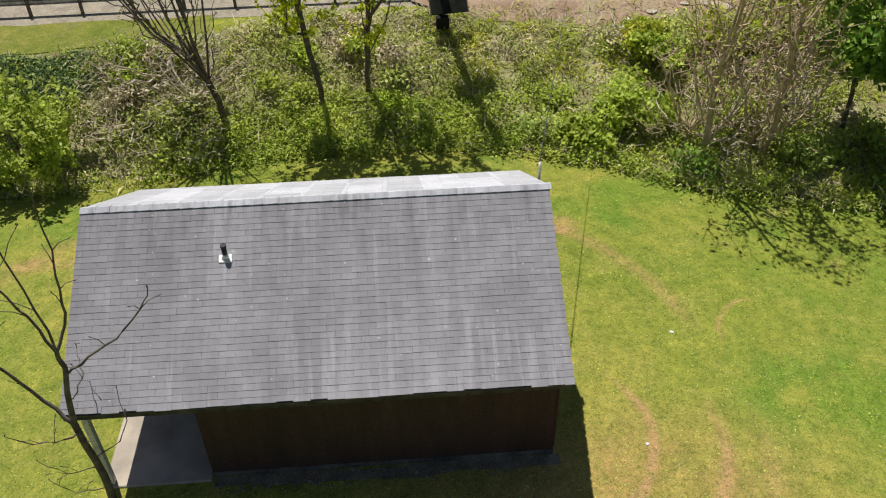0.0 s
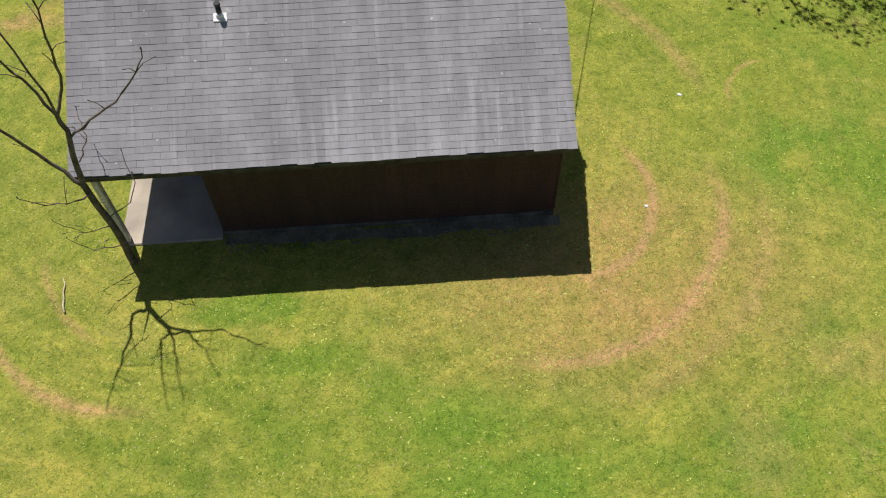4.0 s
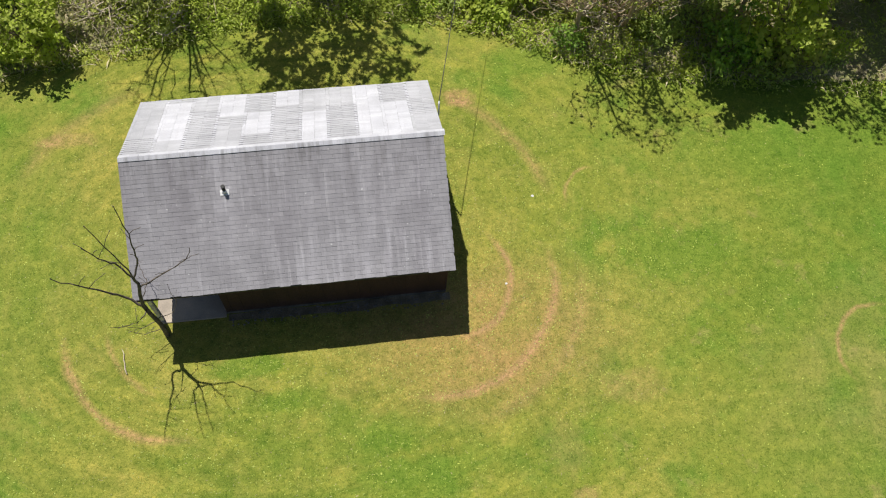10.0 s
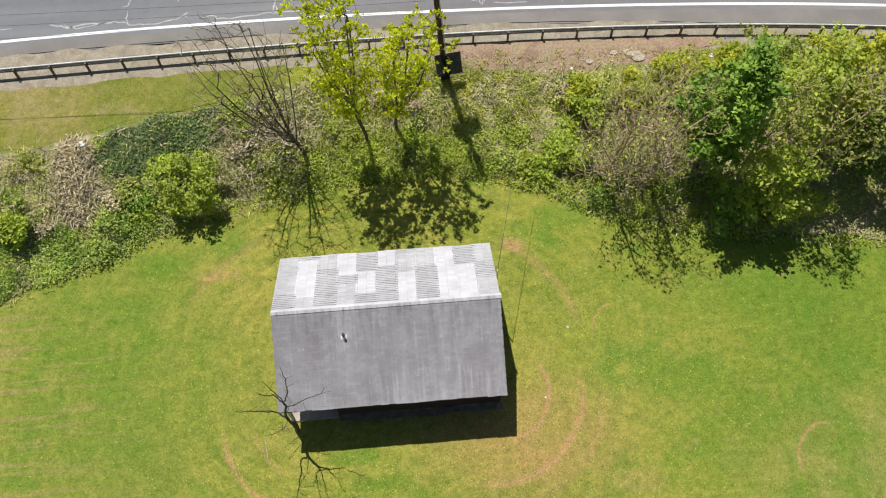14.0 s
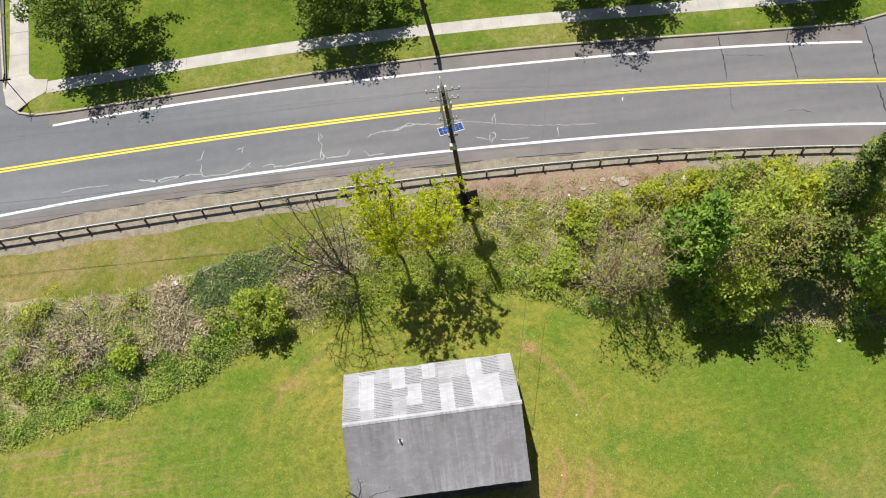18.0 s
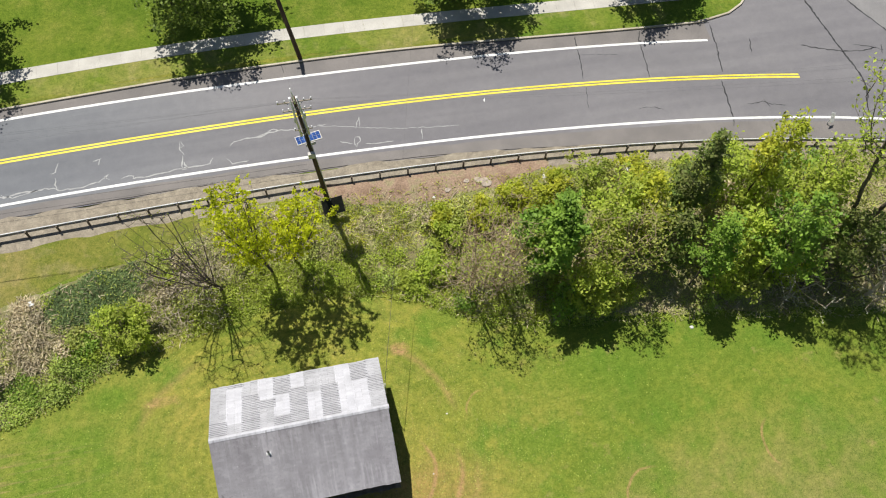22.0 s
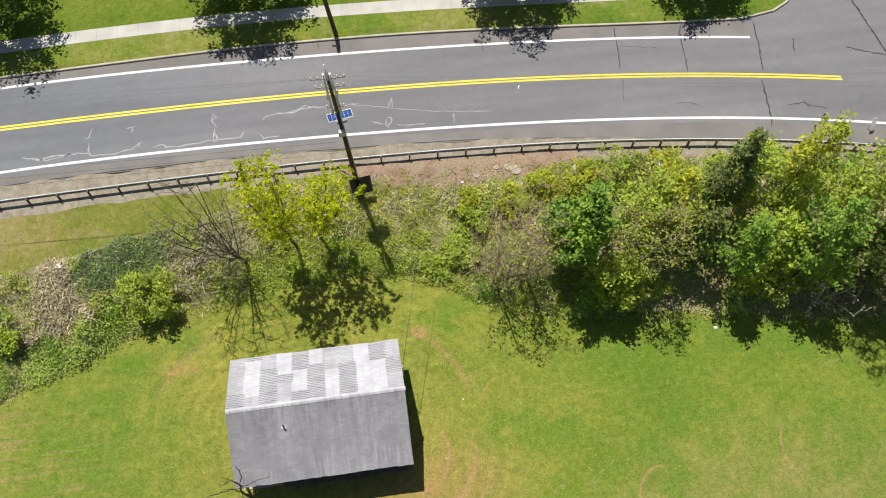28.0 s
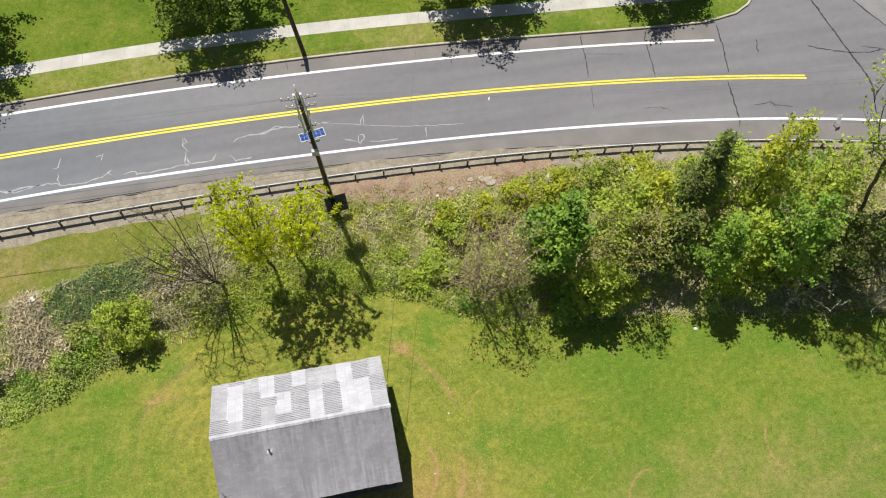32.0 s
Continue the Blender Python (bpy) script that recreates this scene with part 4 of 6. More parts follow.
def shed():
    root = thing("shed", 0, 0, 0, "long gable-roofed shed with red-brown board walls and grey shingle roof", "shed")
    wx0, wx1, wy0, wy1 = -2.74, 4.95, -3.35, 3.15
    t = 0.14

    def wall(name, x0, x1, y0, y1, gable=False):
        bm = bmesh.new()
        if not gable:
            z1 = 2.98
            box(bm, x0, x1, y0, y1, 0.14, z1)
        else:
            prof = [(wy0, 0.14), (wy1, 0.14), (wy1, 3.05), (0, 4.90), (wy0, 2.98)]
            a = [bm.verts.new((x0, y, z)) for y, z in prof]
            b = [bm.verts.new((x1, y, z)) for y, z in prof]
            bm.faces.new(a[::-1])
            bm.faces.new(b)
            for i in range(5):
                bm.faces.new((a[i], a[(i + 1) % 5], b[(i + 1) % 5], b[i]))
            bmesh.ops.recalc_face_normals(bm, faces=bm.faces[:])
        return part(name, bm, RED_BOARD, root, "red-brown board wall")
    south = wall("wall", wx0 + t, wx1 - t, wy0, wy0 + t)
    north = wall("wall", wx0 + t, wx1 - t, wy1 - t, wy1)
    wall("wall", wx0, wx0 + t, 0, 0, True)
    east = wall("wall", wx1 - t, wx1, 0, 0, True)
    # battens on the long wall
    mb = cube(-0.018, 0.018, -0.008, 0.0, 0.27, 2.9, 0.004)
    first = part("batten", mb, RED_BOARD, south)
    x, i = wx0 + 0.2, 0
    while x < wx1 - 0.1:
        o = first if i == 0 else new("batten", first.data)
        o.parent = south
        o.location = (x, wy0 - 0.002, 0)
        x += 0.405
        i += 1
    part("corner_board", cube(wx1 - 0.02, wx1 + 0.025, wy0 - 0.025, wy0 + 0.10, 0.25, 2.9, 0.004), RED_BOARD, root)
    part("foundation", cube(wx0 - 0.02, wx1 + 0.02, wy0 - 0.02, wy1 + 0.02, -0.2, 0.14, 0.01), FOUND, root, "grey block foundation")
    part("porch_slab", cube(-5.13, wx0 - 0.03, -3.5, 3.1, -0.15, 0.06, 0.02), SLAB, root, "pale concrete slab of the open porch end")
    for y in (-3.36, -0.1, 2.95):
        part("porch_post", cube(-5.03, -4.89, y - 0.07, y + 0.07, 0.06, 2.3, 0.01), TRIM, root, "weathered white post")
    bm = bmesh.new()
    prof = [(wy0, 2.25), (wy1, 2.25), (wy1, 3.1), (0, 4.93), (wy0, 2.98)]
    a = [bm.verts.new((-5.0, y, z)) for y, z in prof]
    c = [bm.verts.new((-4.92, y, z)) for y, z in prof]
    bm.faces.new(a[::-1])
    bm.faces.new(c)
    for i in range(5):
        bm.faces.new((a[i], a[(i + 1) % 5], c[(i + 1) % 5], c[i]))
    bmesh.ops.recalc_face_normals(bm, faces=bm.faces[:])
    part("porch_gable", bm, RED_BOARD, root, "boarded gable over the open porch end")
    # unseen wall, added to shut sky light out of the porch
    part("porch_sky_blocker", cube(-4.88, -2.78, 2.98, 3.12, 0.06, 2.95, 0.01), RED_BOARD, root, "added unseen wall that keeps sky light off the porch slab")
    part("porch_beam", cube(-4.91, -2.78, -3.43, -3.29, 2.74, 2.92, 0.01), TRIM, root)
    # rafters and deck of the roof
    for nm, eave in (("roof_deck", EAVE_S), ("roof_deck", EAVE_N)):
        v, n, ln = slope_frame(eave)
        bm = bmesh.new()
        r = Vector((0, RIDGE[0], RIDGE[1])) - n * 0.035
        pts = [r, r + v * ln, r + v * ln - n * 0.07, r - n * 0.07]
        a = [bm.verts.new(p + Vector((-HALF + 0.02, 0, 0))) for p in pts]
        b = [bm.verts.new(p + Vector((HALF - 0.02, 0, 0))) for p in pts]
        bm.faces.new(a)
        bm.faces.new(b[::-1])
        for i in range(4):
            bm.faces.new((a[i], b[i], b[(i + 1) % 4], a[(i + 1) % 4]))
        bmesh.ops.recalc_face_normals(bm, faces=bm.faces[:])
        deck = part(nm, bm, ROOF_FELT, root)
        e = r + v * (ln - 0.01) - n * 0.075
        # fascia board
        part("fascia", cube(-HALF + 0.02, HALF - 0.02, e.y - 0.012, e.y + 0.012, e.z - 0.10, e.z + 0.03, 0.004), FASCIA, root, "worn fascia board")
        for sgn in (-1, 1):
            bm = bmesh.new()
            xa = sgn * (HALF - 0.045)
            q = [r - n * 0.07, r + v * ln - n * 0.07, r + v * ln - n * 0.19, r - n * 0.19]
            a = [bm.verts.new(p + Vector((xa - 0.012, 0, 0))) for p in q]
            b = [bm.verts.new(p + Vector((xa + 0.012, 0, 0))) for p in q]
            bm.faces.new(a)
            bm.faces.new(b[::-1])
            for i in range(4):
                bm.faces.new((a[i], b[i], b[(i + 1) % 4], a[(i + 1) % 4]))
            bmesh.ops.recalc_face_normals(bm, faces=bm.faces[:])
            part("rake_board", bm, FASCIA, root)
    # soil-vent pipe with its flashing
    v, n, ln = slope_frame(EAVE_S)
    at = Vector((-1.96, RIDGE[0], RIDGE[1])) + v * 1.31
    m = Matrix((Vector((1, 0, 0)), v, n)).transposed().to_4x4()
    bm = bmesh.new()
    box(bm, -0.14, 0.14, -0.06, 0.12, 0.0, 0.03, 0.008, Matrix.Translation(at) @ m)
    tube(bm, [at + n * 0.02, at + Vector((0, 0, 0.09))], [0.085, 0.055], 12)
    fl = part("vent_flashing", bm, FLASHING, root, "white metal flashing at the foot of the pipe")
    bm = bmesh.new()
    tube(bm, [at, at + Vector((0, 0, 0.30))], [0.055, 0.055], 12)
    tube(bm, [at + Vector((0, 0, 0.28)), at + Vector((0, 0, 0.34))], [0.065, 0.065], 12)
    part("vent_pipe", bm, BLACK_PIPE, root, "black vent pipe")
    # service mast on the east gable
    bm = bmesh.new()
    tube(bm, [(HALF + 0.06, 1.4, 3.0), (HALF + 0.06, 1.4, 4.7), (HALF + 0.06, 1.46, 4.8)], [0.03, 0.03, 0.03], 8)
    part("service_mast", bm, GALV, root, "thin grey electric service mast")
    part("meter_box", cube(wx1, wx1 + 0.16, 1.24, 1.56, 1.4, 1.9, 0.01), GALV, root)
    return root


SHED = shed()


def eave_stones():
    """A line of rubble and bare ground under the drip of the south eave."""
    bm = bmesh.new()
    rng = random.Random(5)
    for i in range(170):
        x, y, s = rng.uniform(-2.6, 5.0), rng.uniform(-3.85, -3.42), rng.uniform(0.015, 0.045)
        r = bmesh.ops.create_icosphere(bm, subdivisions=1, radius=s)
        for v in r["verts"]:
            v.co = Vector((v.co.x * rng.uniform(.8, 1.4) + x, v.co.y + y, v.co.z * 0.6 + s * 0.3))
    me = bpy.data.meshes.new("eave_stones")
    bm.to_mesh(me)
    bm.free()
    me.materials.append(STONE)
    tagged(new("eave_stones", me), "grey stones along the foot of the shed wall", "stones", kind="stuff")


eave_stones()
strip("drip_strip", lambda x: -3.70, lambda x: -3.38, -2.7, 5.1, 0.012, STONE_CHIPS, "grey stony strip of bare ground under the eave", "gravel", 0.25, 3, wob=0.12)


# ---- utility poles ----
def utility_pole():
    x, y = 3.85, 14.9
    z0 = ground_z(x, y)
    root = thing("utility_pole", x, y, z0, "dark leaning wooden utility pole with crossarms and solar panel", "utility pole")
    top = Vector((-0.97, 0.0, 13.0))
    ax = top.normalized()
    bm = bmesh.new()
    tube(bm, [(0, 0, -0.8), top * 0.5, top], [0.165, 0.135, 0.10], 12)
    part("pole", bm, POLE_WOOD, root)
    part("top_pin", tube(bmesh.new(), [top - ax * 0.4 + Vector((0, -0.11, 0)), top + ax * 0.95 + Vector((0, -0.11, 0))], [0.045, 0.03], 8), FLASHING, root, "pale pin above the pole top")
    for h, w in ((12.75, 0.95), (12.0, 0.8), (10.1, 0.5)):
        c = top * (h / 13.0)
        bm = cube(c.x - w, c.x + w, c.y - 0.15, c.y - 0.09, c.z - 0.03, c.z + 0.03, 0.006)
        arm = part("crossarm", bm, GREY_BARK, root, "weathered grey wooden crossarm")
        for k in (-0.95, -0.55, 0.55, 0.95):
            bm = bmesh.new()
            p = Vector((c.x + k * w, c.y - 0.135, c.z + 0.06))
            tube(bm, [p, p + Vector((0, 0, .06)), p + Vector((0, 0, .10)), p + Vector((0, 0, .18))], [0.02, 0.04, 0.025, 0.035], 8)
            part("insulator", bm, GALV, arm, "pale insulator")
        for k in (-0.45, 0.45):
            bm = bmesh.new()
            tube(bm, [(c.x + k * w, c.y - 0.13, c.z - 0.05), (c.x, c.y - 0.13, c.z - 0.6)], [0.018, 0.018], 6)
            part("arm_brace", bm, GALV, root)
    for h, dx in ((11.3, 0.28), (11.0, -0.28), (9.6, -0.24)):
        c = top * (h / 13.0)
        bm = bmesh.new()
        tube(bm, [(c.x + dx, c.y - 0.05, c.z - 0.24), (c.x + dx, c.y - 0.05, c.z - 0.2), (c.x + dx, c.y - 0.05, c.z + 0.2), (c.x + dx, c.y - 0.05, c.z + 0.3)], [0.05, 0.085, 0.085, 0.03], 10)
        part("cutout", bm, GALV, root, "pale pole-mounted fitting")
    # solar panel behind the pole, nearly level
    c = top * (8.1 / 13.0)
    m = Matrix.Translation(c + Vector((0.0, 0.55, 0.1))) @ Matrix.Rotation(radians(10), 4, "Z") @ Matrix.Rotation(radians(-10), 4, "X")
    panel = part("solar_panel", box(bmesh.new(), -0.76, 0.76, -0.36, 0.36, -0.025, 0.02, 0.005, m), TRIM, root, "solar panel with a white frame")
    for i in range(6):
        for j in range(2):
            x0 = -0.705 + i * 0.235 + (0.025 if i > 2 else -0.025)
            part("solar_cell", box(bmesh.new(), x0, x0 + 0.222, -0.30 + j * .305, -0.30 + j * .305 + .29, 0.021, 0.026, 0, m), BLUE_CELL, panel, "blue solar cell")
    part("bracket", box(bmesh.new(), -0.30, 0.30, -0.46, -0.40, -0.22, 0.0, 0.01, m), TRIM, root, "white panel bracket")
    part("battery_box", cube(c.x - 0.2, c.x + 0.2, c.y - 0.40, c.y - 0.17, c.z - 0.75, c.z - 0.30, 0.01), TRIM, root)
    # pale conduits up the top of the pole
    for dx in (-0.24, 0.22):
        bm = bmesh.new()
        tube(bm, [top * 0.73 + Vector((dx, -0.1, 0)), top * 0.86 + Vector((dx, -0.1, 0)), top * 1.01 + Vector((dx * 0.8, -0.1, 0))], [0.06] * 3, 8)
        part("conduit", bm, FLASHING, root, "pale conduit")
    # dark board at the foot
    cz = 0.85
    cx = top.x * cz / 13.0
    m = Matrix.Translation((cx + 0.2, -0.36, 1.25)) @ Matrix.Rotation(radians(8), 4, "Z") @ Matrix.Rotation(radians(-38), 4, "X")
    board = part("dark_board", box(bmesh.new(), -0.72, 0.72, -0.03, 0.02, -0.58, 0.58, 0.01, m), DARK_BOARD, root, "dark tilted board fixed to the pole")
    for k in (-0.72, 0.69):
        part("board_rim", box(bmesh.new(), k, k + 0.03, -0.045, 0.03, -0.6, 0.6, 0.006, m), POST_STEEL, board, "dark steel rim")
    part("cabinet", cube(cx - 0.24, cx + 0.24, -0.50, -0.2, 0.1, cz - 0.32, 0.015), DARK_BOARD, root, "dark equipment cabinet")
    # climbing cable
    bm = bmesh.new()
    tube(bm, [(0.16, -0.1, 0), top * 0.5 + Vector((0.15, -0.08, 0)), top * 0.86 + Vector((0.13, -0.07, 0))], [0.025] * 3, 6)
    part("riser_cable", bm, GALV, root)
    return Vector((x, y, z0)) + top


POLE_TOP = utility_pole()


def far_pole():
    x, y = 3.5, 27.9
    root = thing("utility_pole", x, y, ROAD_Z + 0.13, "dark leaning wooden utility pole on the verge beside the kerb", "utility pole")
    bm = bmesh.new()
    top = Vector((-1.6, 2.2, 9.6))
    tube(bm, [(0, 0, -0.3), top * 0.5, top], [0.17, 0.15, 0.13], 12)
    part("pole", bm, POLE_WOOD, root)
    c = top * 0.55
    part("bracket", cube(c.x - 0.42, c.x - 0.12, c.y - 0.08, c.y + 0.02, c.z - 0.10, c.z + 0.10, 0.01), POLE_WOOD, root, "dark fitting on the pole")
    return Vector((x, y, ROAD_Z)) + top


FAR_TOP = far_pole()


def cable(a, b, sag, r=0.014, label="black overhead wire strung from the pole", end=None):
    a, b = Vector(a), Vector(b)
    pts = [a.lerp(b, i / 16) - Vector((0, 0, 4 * sag * (i / 16) * (1 - i / 16))) for i in range(17)]
    bm = bmesh.new()
    tube(bm, pts, [r + ((end or r) - r) * min(1.0, i / 5) for i in range(17)], 5)
    me = bpy.data.meshes.new("overhead_wire")
    bm.to_mesh(me)
    bm.free()
    me.materials.append(WIRE)
    return tagged(new("overhead_wire", me), label, "wire", "wires at the pole")


cable((HALF + 0.06, 1.46, 4.8), (14.3, 36.0, 9.5), 0.7, 0.015, "thin service wire running from the shed gable across the road", 0.004)
for k in (-1.05, -0.6, 0.6, 1.05):
    cable(POLE_TOP + Vector((k, -0.13, -0.2)), (-58, 19.5 + k, 13.5), 0.8, 0.0025)
    cable(POLE_TOP + Vector((k, -0.13, -0.2)), (64, 9.0 + k, 14.5), 0.9, 0.0025)
for k in (0.0, 0.55, 1.2):
    cable(POLE_TOP - Vector((0.0, 0.1, 6.6 + k)), (-58, 17.2 - k, 8.6 - k), 0.5, 0.008, "thick low cable strung along the road from the pole")
cable(POLE_TOP - Vector((0, 0, 1.2)), FAR_TOP - Vector((0, 0, 0.6)), 0.3, 0.003)


# ---- street sign at the far corner ----
def street_sign():
    x, y = -27.3, 28.1
    root = thing("street_sign", x, y, ROAD_Z + 0.12, "street-name sign blades on a thin dark post at the corner", "street sign")
    bm = bmesh.new()
    tube(bm, [(0, 0, -0.2), (-0.1, 0, 3.0)], [0.035, 0.035], 8)
    part("post", bm, POST_STEEL, root)
    part("sign_blade", cube(-0.50, 0.28, -0.012, 0.012, 2.78, 2.95, 0.003), DARK_BOARD, root)
    part("sign_blade", cube(-0.112, -0.088, -0.4, 0.4, 2.97, 3.14, 0.003), DARK_BOARD, root)


street_sign()


# ---- footpath on the far side, slab by slab ----
def footpath():
    root = tagged(new("pavement"), "pale concrete footpath slabs along the far verge", "footpath", kind="structure")
    x = -25.9
    while x < 36.6:
        xa, xb = x + 0.005, x + 1.5 - 0.005
        verts = []
        for xx in (xa, xb):
            y0 = y_walk(xx)
            verts += [(xx, y0, ROAD_Z + 0.08), (xx, y0 + 1.12, ROAD_Z + 0.08), (xx, y0, ROAD_Z + 0.155), (xx, y0 + 1.12, ROAD_Z + 0.155)]
        faces = [(2, 6, 7, 3), (0, 4, 6, 2), (1, 3, 7, 5), (0, 2, 3, 1), (4, 5, 7, 6)]
        o = new("slab", mesh_of("slab", verts, faces, CONCRETE))
        o.parent = root
        x += 1.5
    for verts in ([(-28.87, 28.25), (-28.03, 27.50), (-26.98, 28.40), (-25.93, 29.04), (-25.93, 30.21), (-26.88, 30.37), (-27.40, 30.95), (-28.98, 30.84), (-29.10, 29.57)],
                  [(-28.98, 30.86), (-27.42, 30.97), (-27.66, 32.96), (-29.13, 32.96)], [(-29.13, 32.98), (-27.66, 32.98), (-27.93, 35.29), (-29.39, 35.29)], [(-29.39, 35.32), (-27.93, 35.32), (-28.66, 41.23), (-30.13, 41.23)], [(36.65, 28.25), (38.96, 28.11), (39.70, 29.25), (36.65, 29.44)]):
        n = len(verts)
        me = mesh_of("slab", [(a, b, ROAD_Z + 0.158) for a, b in verts] + [(a, b, ROAD_Z + 0.06) for a, b in verts], [tuple(range(n))] + [(i, i + n, (i + 1) % n + n, (i + 1) % n) for i in range(n)], CONCRETE)
        o = new("slab", me)
        o.parent = root


footpath()

# ---- planting ----
S, T = "shrub", "tree"
for i, (x, y, h, c) in enumerate(((-21.4, 33.0, 9.2, 4.3), (-3.5, 33.1, 9.0, 4.5), (16.7, 31.8, 8.8, 4.1), (31.4, 31.2, 8.4, 3.9), (-41, 35, 9.0, 4.2))):
    crown_tree("street_tree", x, y, h, c, "rounded green street tree on the lawn beyond the footpath", LEAF_STREET, BARK, 680, 11 + i, 0.16, (0.4, 0.5), 8, per=12, size=0.14, scatter=0.24, group="street trees beyond the footpath", most=0.14)


def corner_tree():
    """The slender bare tree that leans over the shed's corner, limb by limb."""
    root = thing("bare_tree", -4.85, -3.85, 0, "slender bare tree with budding twigs beside the shed corner", "tree")
    bm = bmesh.new()
    rng = random.Random(9)

    def limb(pts, r0, r1, twigs=3, reach=0.9, bud=True):
        pts = [Vector(p) - Vector((-4.85, -3.85, 0)) for p in pts]
        fine = [pts[0]]
        for a, b in zip(pts, pts[1:]):
            for k in (0.33, 0.66, 1.0):
                p = a.lerp(b, k)
                fine.append(p + (Vector((rng.uniform(-1, 1), rng.uniform(-1, 1), rng.uniform(-1, 1))) * 0.035 if k < 1 else Vector()))
        n = len(fine) - 1
        tube(bm, fine, [r0 + (r1 - r0) * i / n for i in range(n + 1)], 7, cap=False)
        end = fine[-1]
        if bud:
            tube(bm, [end, end + Vector((0, 0, 0.03)), end + Vector((0, 0, 0.07))], [r1, r1 * 1.9, r1 * 0.6], 5)
        for k in range(twigs):
            i = rng.randint(max(1, n // 3), n - 1)
            d = (fine[i + 1] - fine[i]).normalized()
            o = Vector((rng.uniform(-1, 1), rng.uniform(-1, 1), rng.uniform(0.1, 1))).normalized()
            q = fine[i] + (d * 0.45 + o).normalized() * reach * rng.uniform(0.4, 1.0)
            m = fine[i].lerp(q, 0.5) + Vector((0, 0, 0.05))
            tube(bm, [fine[i], m, q, q + (q - m).normalized() * 0.05, q + (q - m).normalized() * 0.09], [min(r1, 0.012) * 0.95, min(r1, 0.012) * 0.85, 0.007, 0.012, 0.004], 5)
    fork, mid, top = (-4.77, -4.10, 2.98), (-4.53, -4.10, 4.35), (-4.54, -4.05, 4.92)
    limb([(-4.80, -3.92, -0.1), (-4.64, -4.12, 1.3), fork], 0.09, 0.068, 1, 0.4, bud=False)
    limb([fork, mid, top], 0.064, 0.042, 1, 0.4, bud=False)
    limb([fork, (-5.2, -4.0, 3.6), (-5.38, -4.3, 4.7), (-5.73, -4.6, 5.9), (-6.0, -4.92, 7.1)], 0.046, 0.012, 5, 0.8)
    limb([top, (-4.31, -3.85, 5.4), (-4.17, -3.8, 6.2), (-4.08, -3.72, 7.0), (-4.0, -3.8, 8.6)], 0.034, 0.011, 4, 0.6)
    limb([top, (-4.85, -3.9, 5.7), (-4.92, -4.3, 6.8), (-4.9, -4.65, 8.1)], 0.032, 0.011, 5, 0.7)
    limb([top, (-4.6, -4.1, 6.5), (-4.69, -4.3, 8.6)], 0.026, 0.010, 3, 0.6)
    limb([mid, (-4.0, -4.1, 4.82), (-3.45, -3.97, 5.1), (-2.82, -4.1, 5.9), (-2.64, -3.95, 6.25)], 0.030, 0.010, 3, 0.5)
    limb([(-4.73, -4.14, 2.8), (-4.86, -4.78, 3.3), (-5.14, -4.95, 3.5), (-5.4, -5.15, 4.0)], 0.022, 0.007, 3, 0.5)
    limb([(-4.6, -4.1, 3.7), (-4.42, -3.8, 3.95), (-4.55, -3.4, 4.05), (-4.7, -3.05, 4.1)], 0.016, 0.006, 2, 0.35)
    limb([(-4.67, -4.12, 1.9), (-4.0, -4.2, 2.5), (-3.76, -4.1, 3.0), (-3.92, -3.7, 3.5)], 0.015, 0.007, 1, 0.3)
    limb([(-4.72, -4.0, 1.5), (-5.2, -4.3, 1.7), (-5.6, -4.4, 2.3)], 0.015, 0.006, 3, 0.5)
    limb([(-4.78, -3.95, 0.7), (-5.3, -4.2, 0.9), (-5.7, -4.2, 1.4)], 0.015, 0.006, 3, 0.5)
    part("trunk", bm, TWIG, root)


corner_tree()
# trees rooted in the bank
crown_tree("bare_tree", -4.2, 11.2, 10.6, 2.7, "leafless dark tree on the bank with a fan of twigs", LEAF_OLIVE, TWIG, 520, 8, 0.14, (0.9, 0.22), 13, (-0.19, -0.09), per=1, size=0.05, scatter=0.05, twig=0.012, most=0.17, thick=2.5, fork=0.2, reach=(0.72, 0.98))
crown_tree("maple_tree", -0.8, 11.9, 12.8, 1.85, "tree with fresh yellow-green spring leaves on the bank", LEAF_YELLOW, TWIG, 370, 21, 0.24, (0.5, 0.34), 9, (-0.075, -0.11), per=9, size=0.09, scatter=0.07, twig=0.010, most=0.20, fork=0.3, reach=(0.55, 0.97), hollow=0.2)
crown_tree("maple_tree", 0.9, 12.3, 10.2, 1.9, "smaller tree with fresh yellow-green spring leaves on the bank", LEAF_YELLOW, TWIG, 340, 22, 0.22, (0.5, 0.34), 9, (0.10, -0.16), per=9, size=0.09, scatter=0.07, twig=0.010, most=0.17, fork=0.3, reach=(0.55, 0.97), hollow=0.2)
crown_tree("round_bush", -10.3, 9.1, 3.4, 1.85, "dense rounded bright green bush on the bank", LEAF_LIME, BARK, 300, 31, 0.04, (0.28, 0.5), 9, per=9, size=0.10, scatter=0.11, most=0.06, fork=0.3, category="bush")


def hedge_tree(x, y, h, c, leaf, seed, label, per=12, n=150, low=0.3, shape=(0.35, 0.6), size=0.14, scatter=0.19, lean=-0.04):
    return crown_tree("hedgerow_tree", x, y, h, c, label, leaf, TWIG, n, seed, low, shape, 6, (0.0, lean), per, size, scatter, group="hedgerow trees", most=0.16, lumps=0.7, gaps=0.03)


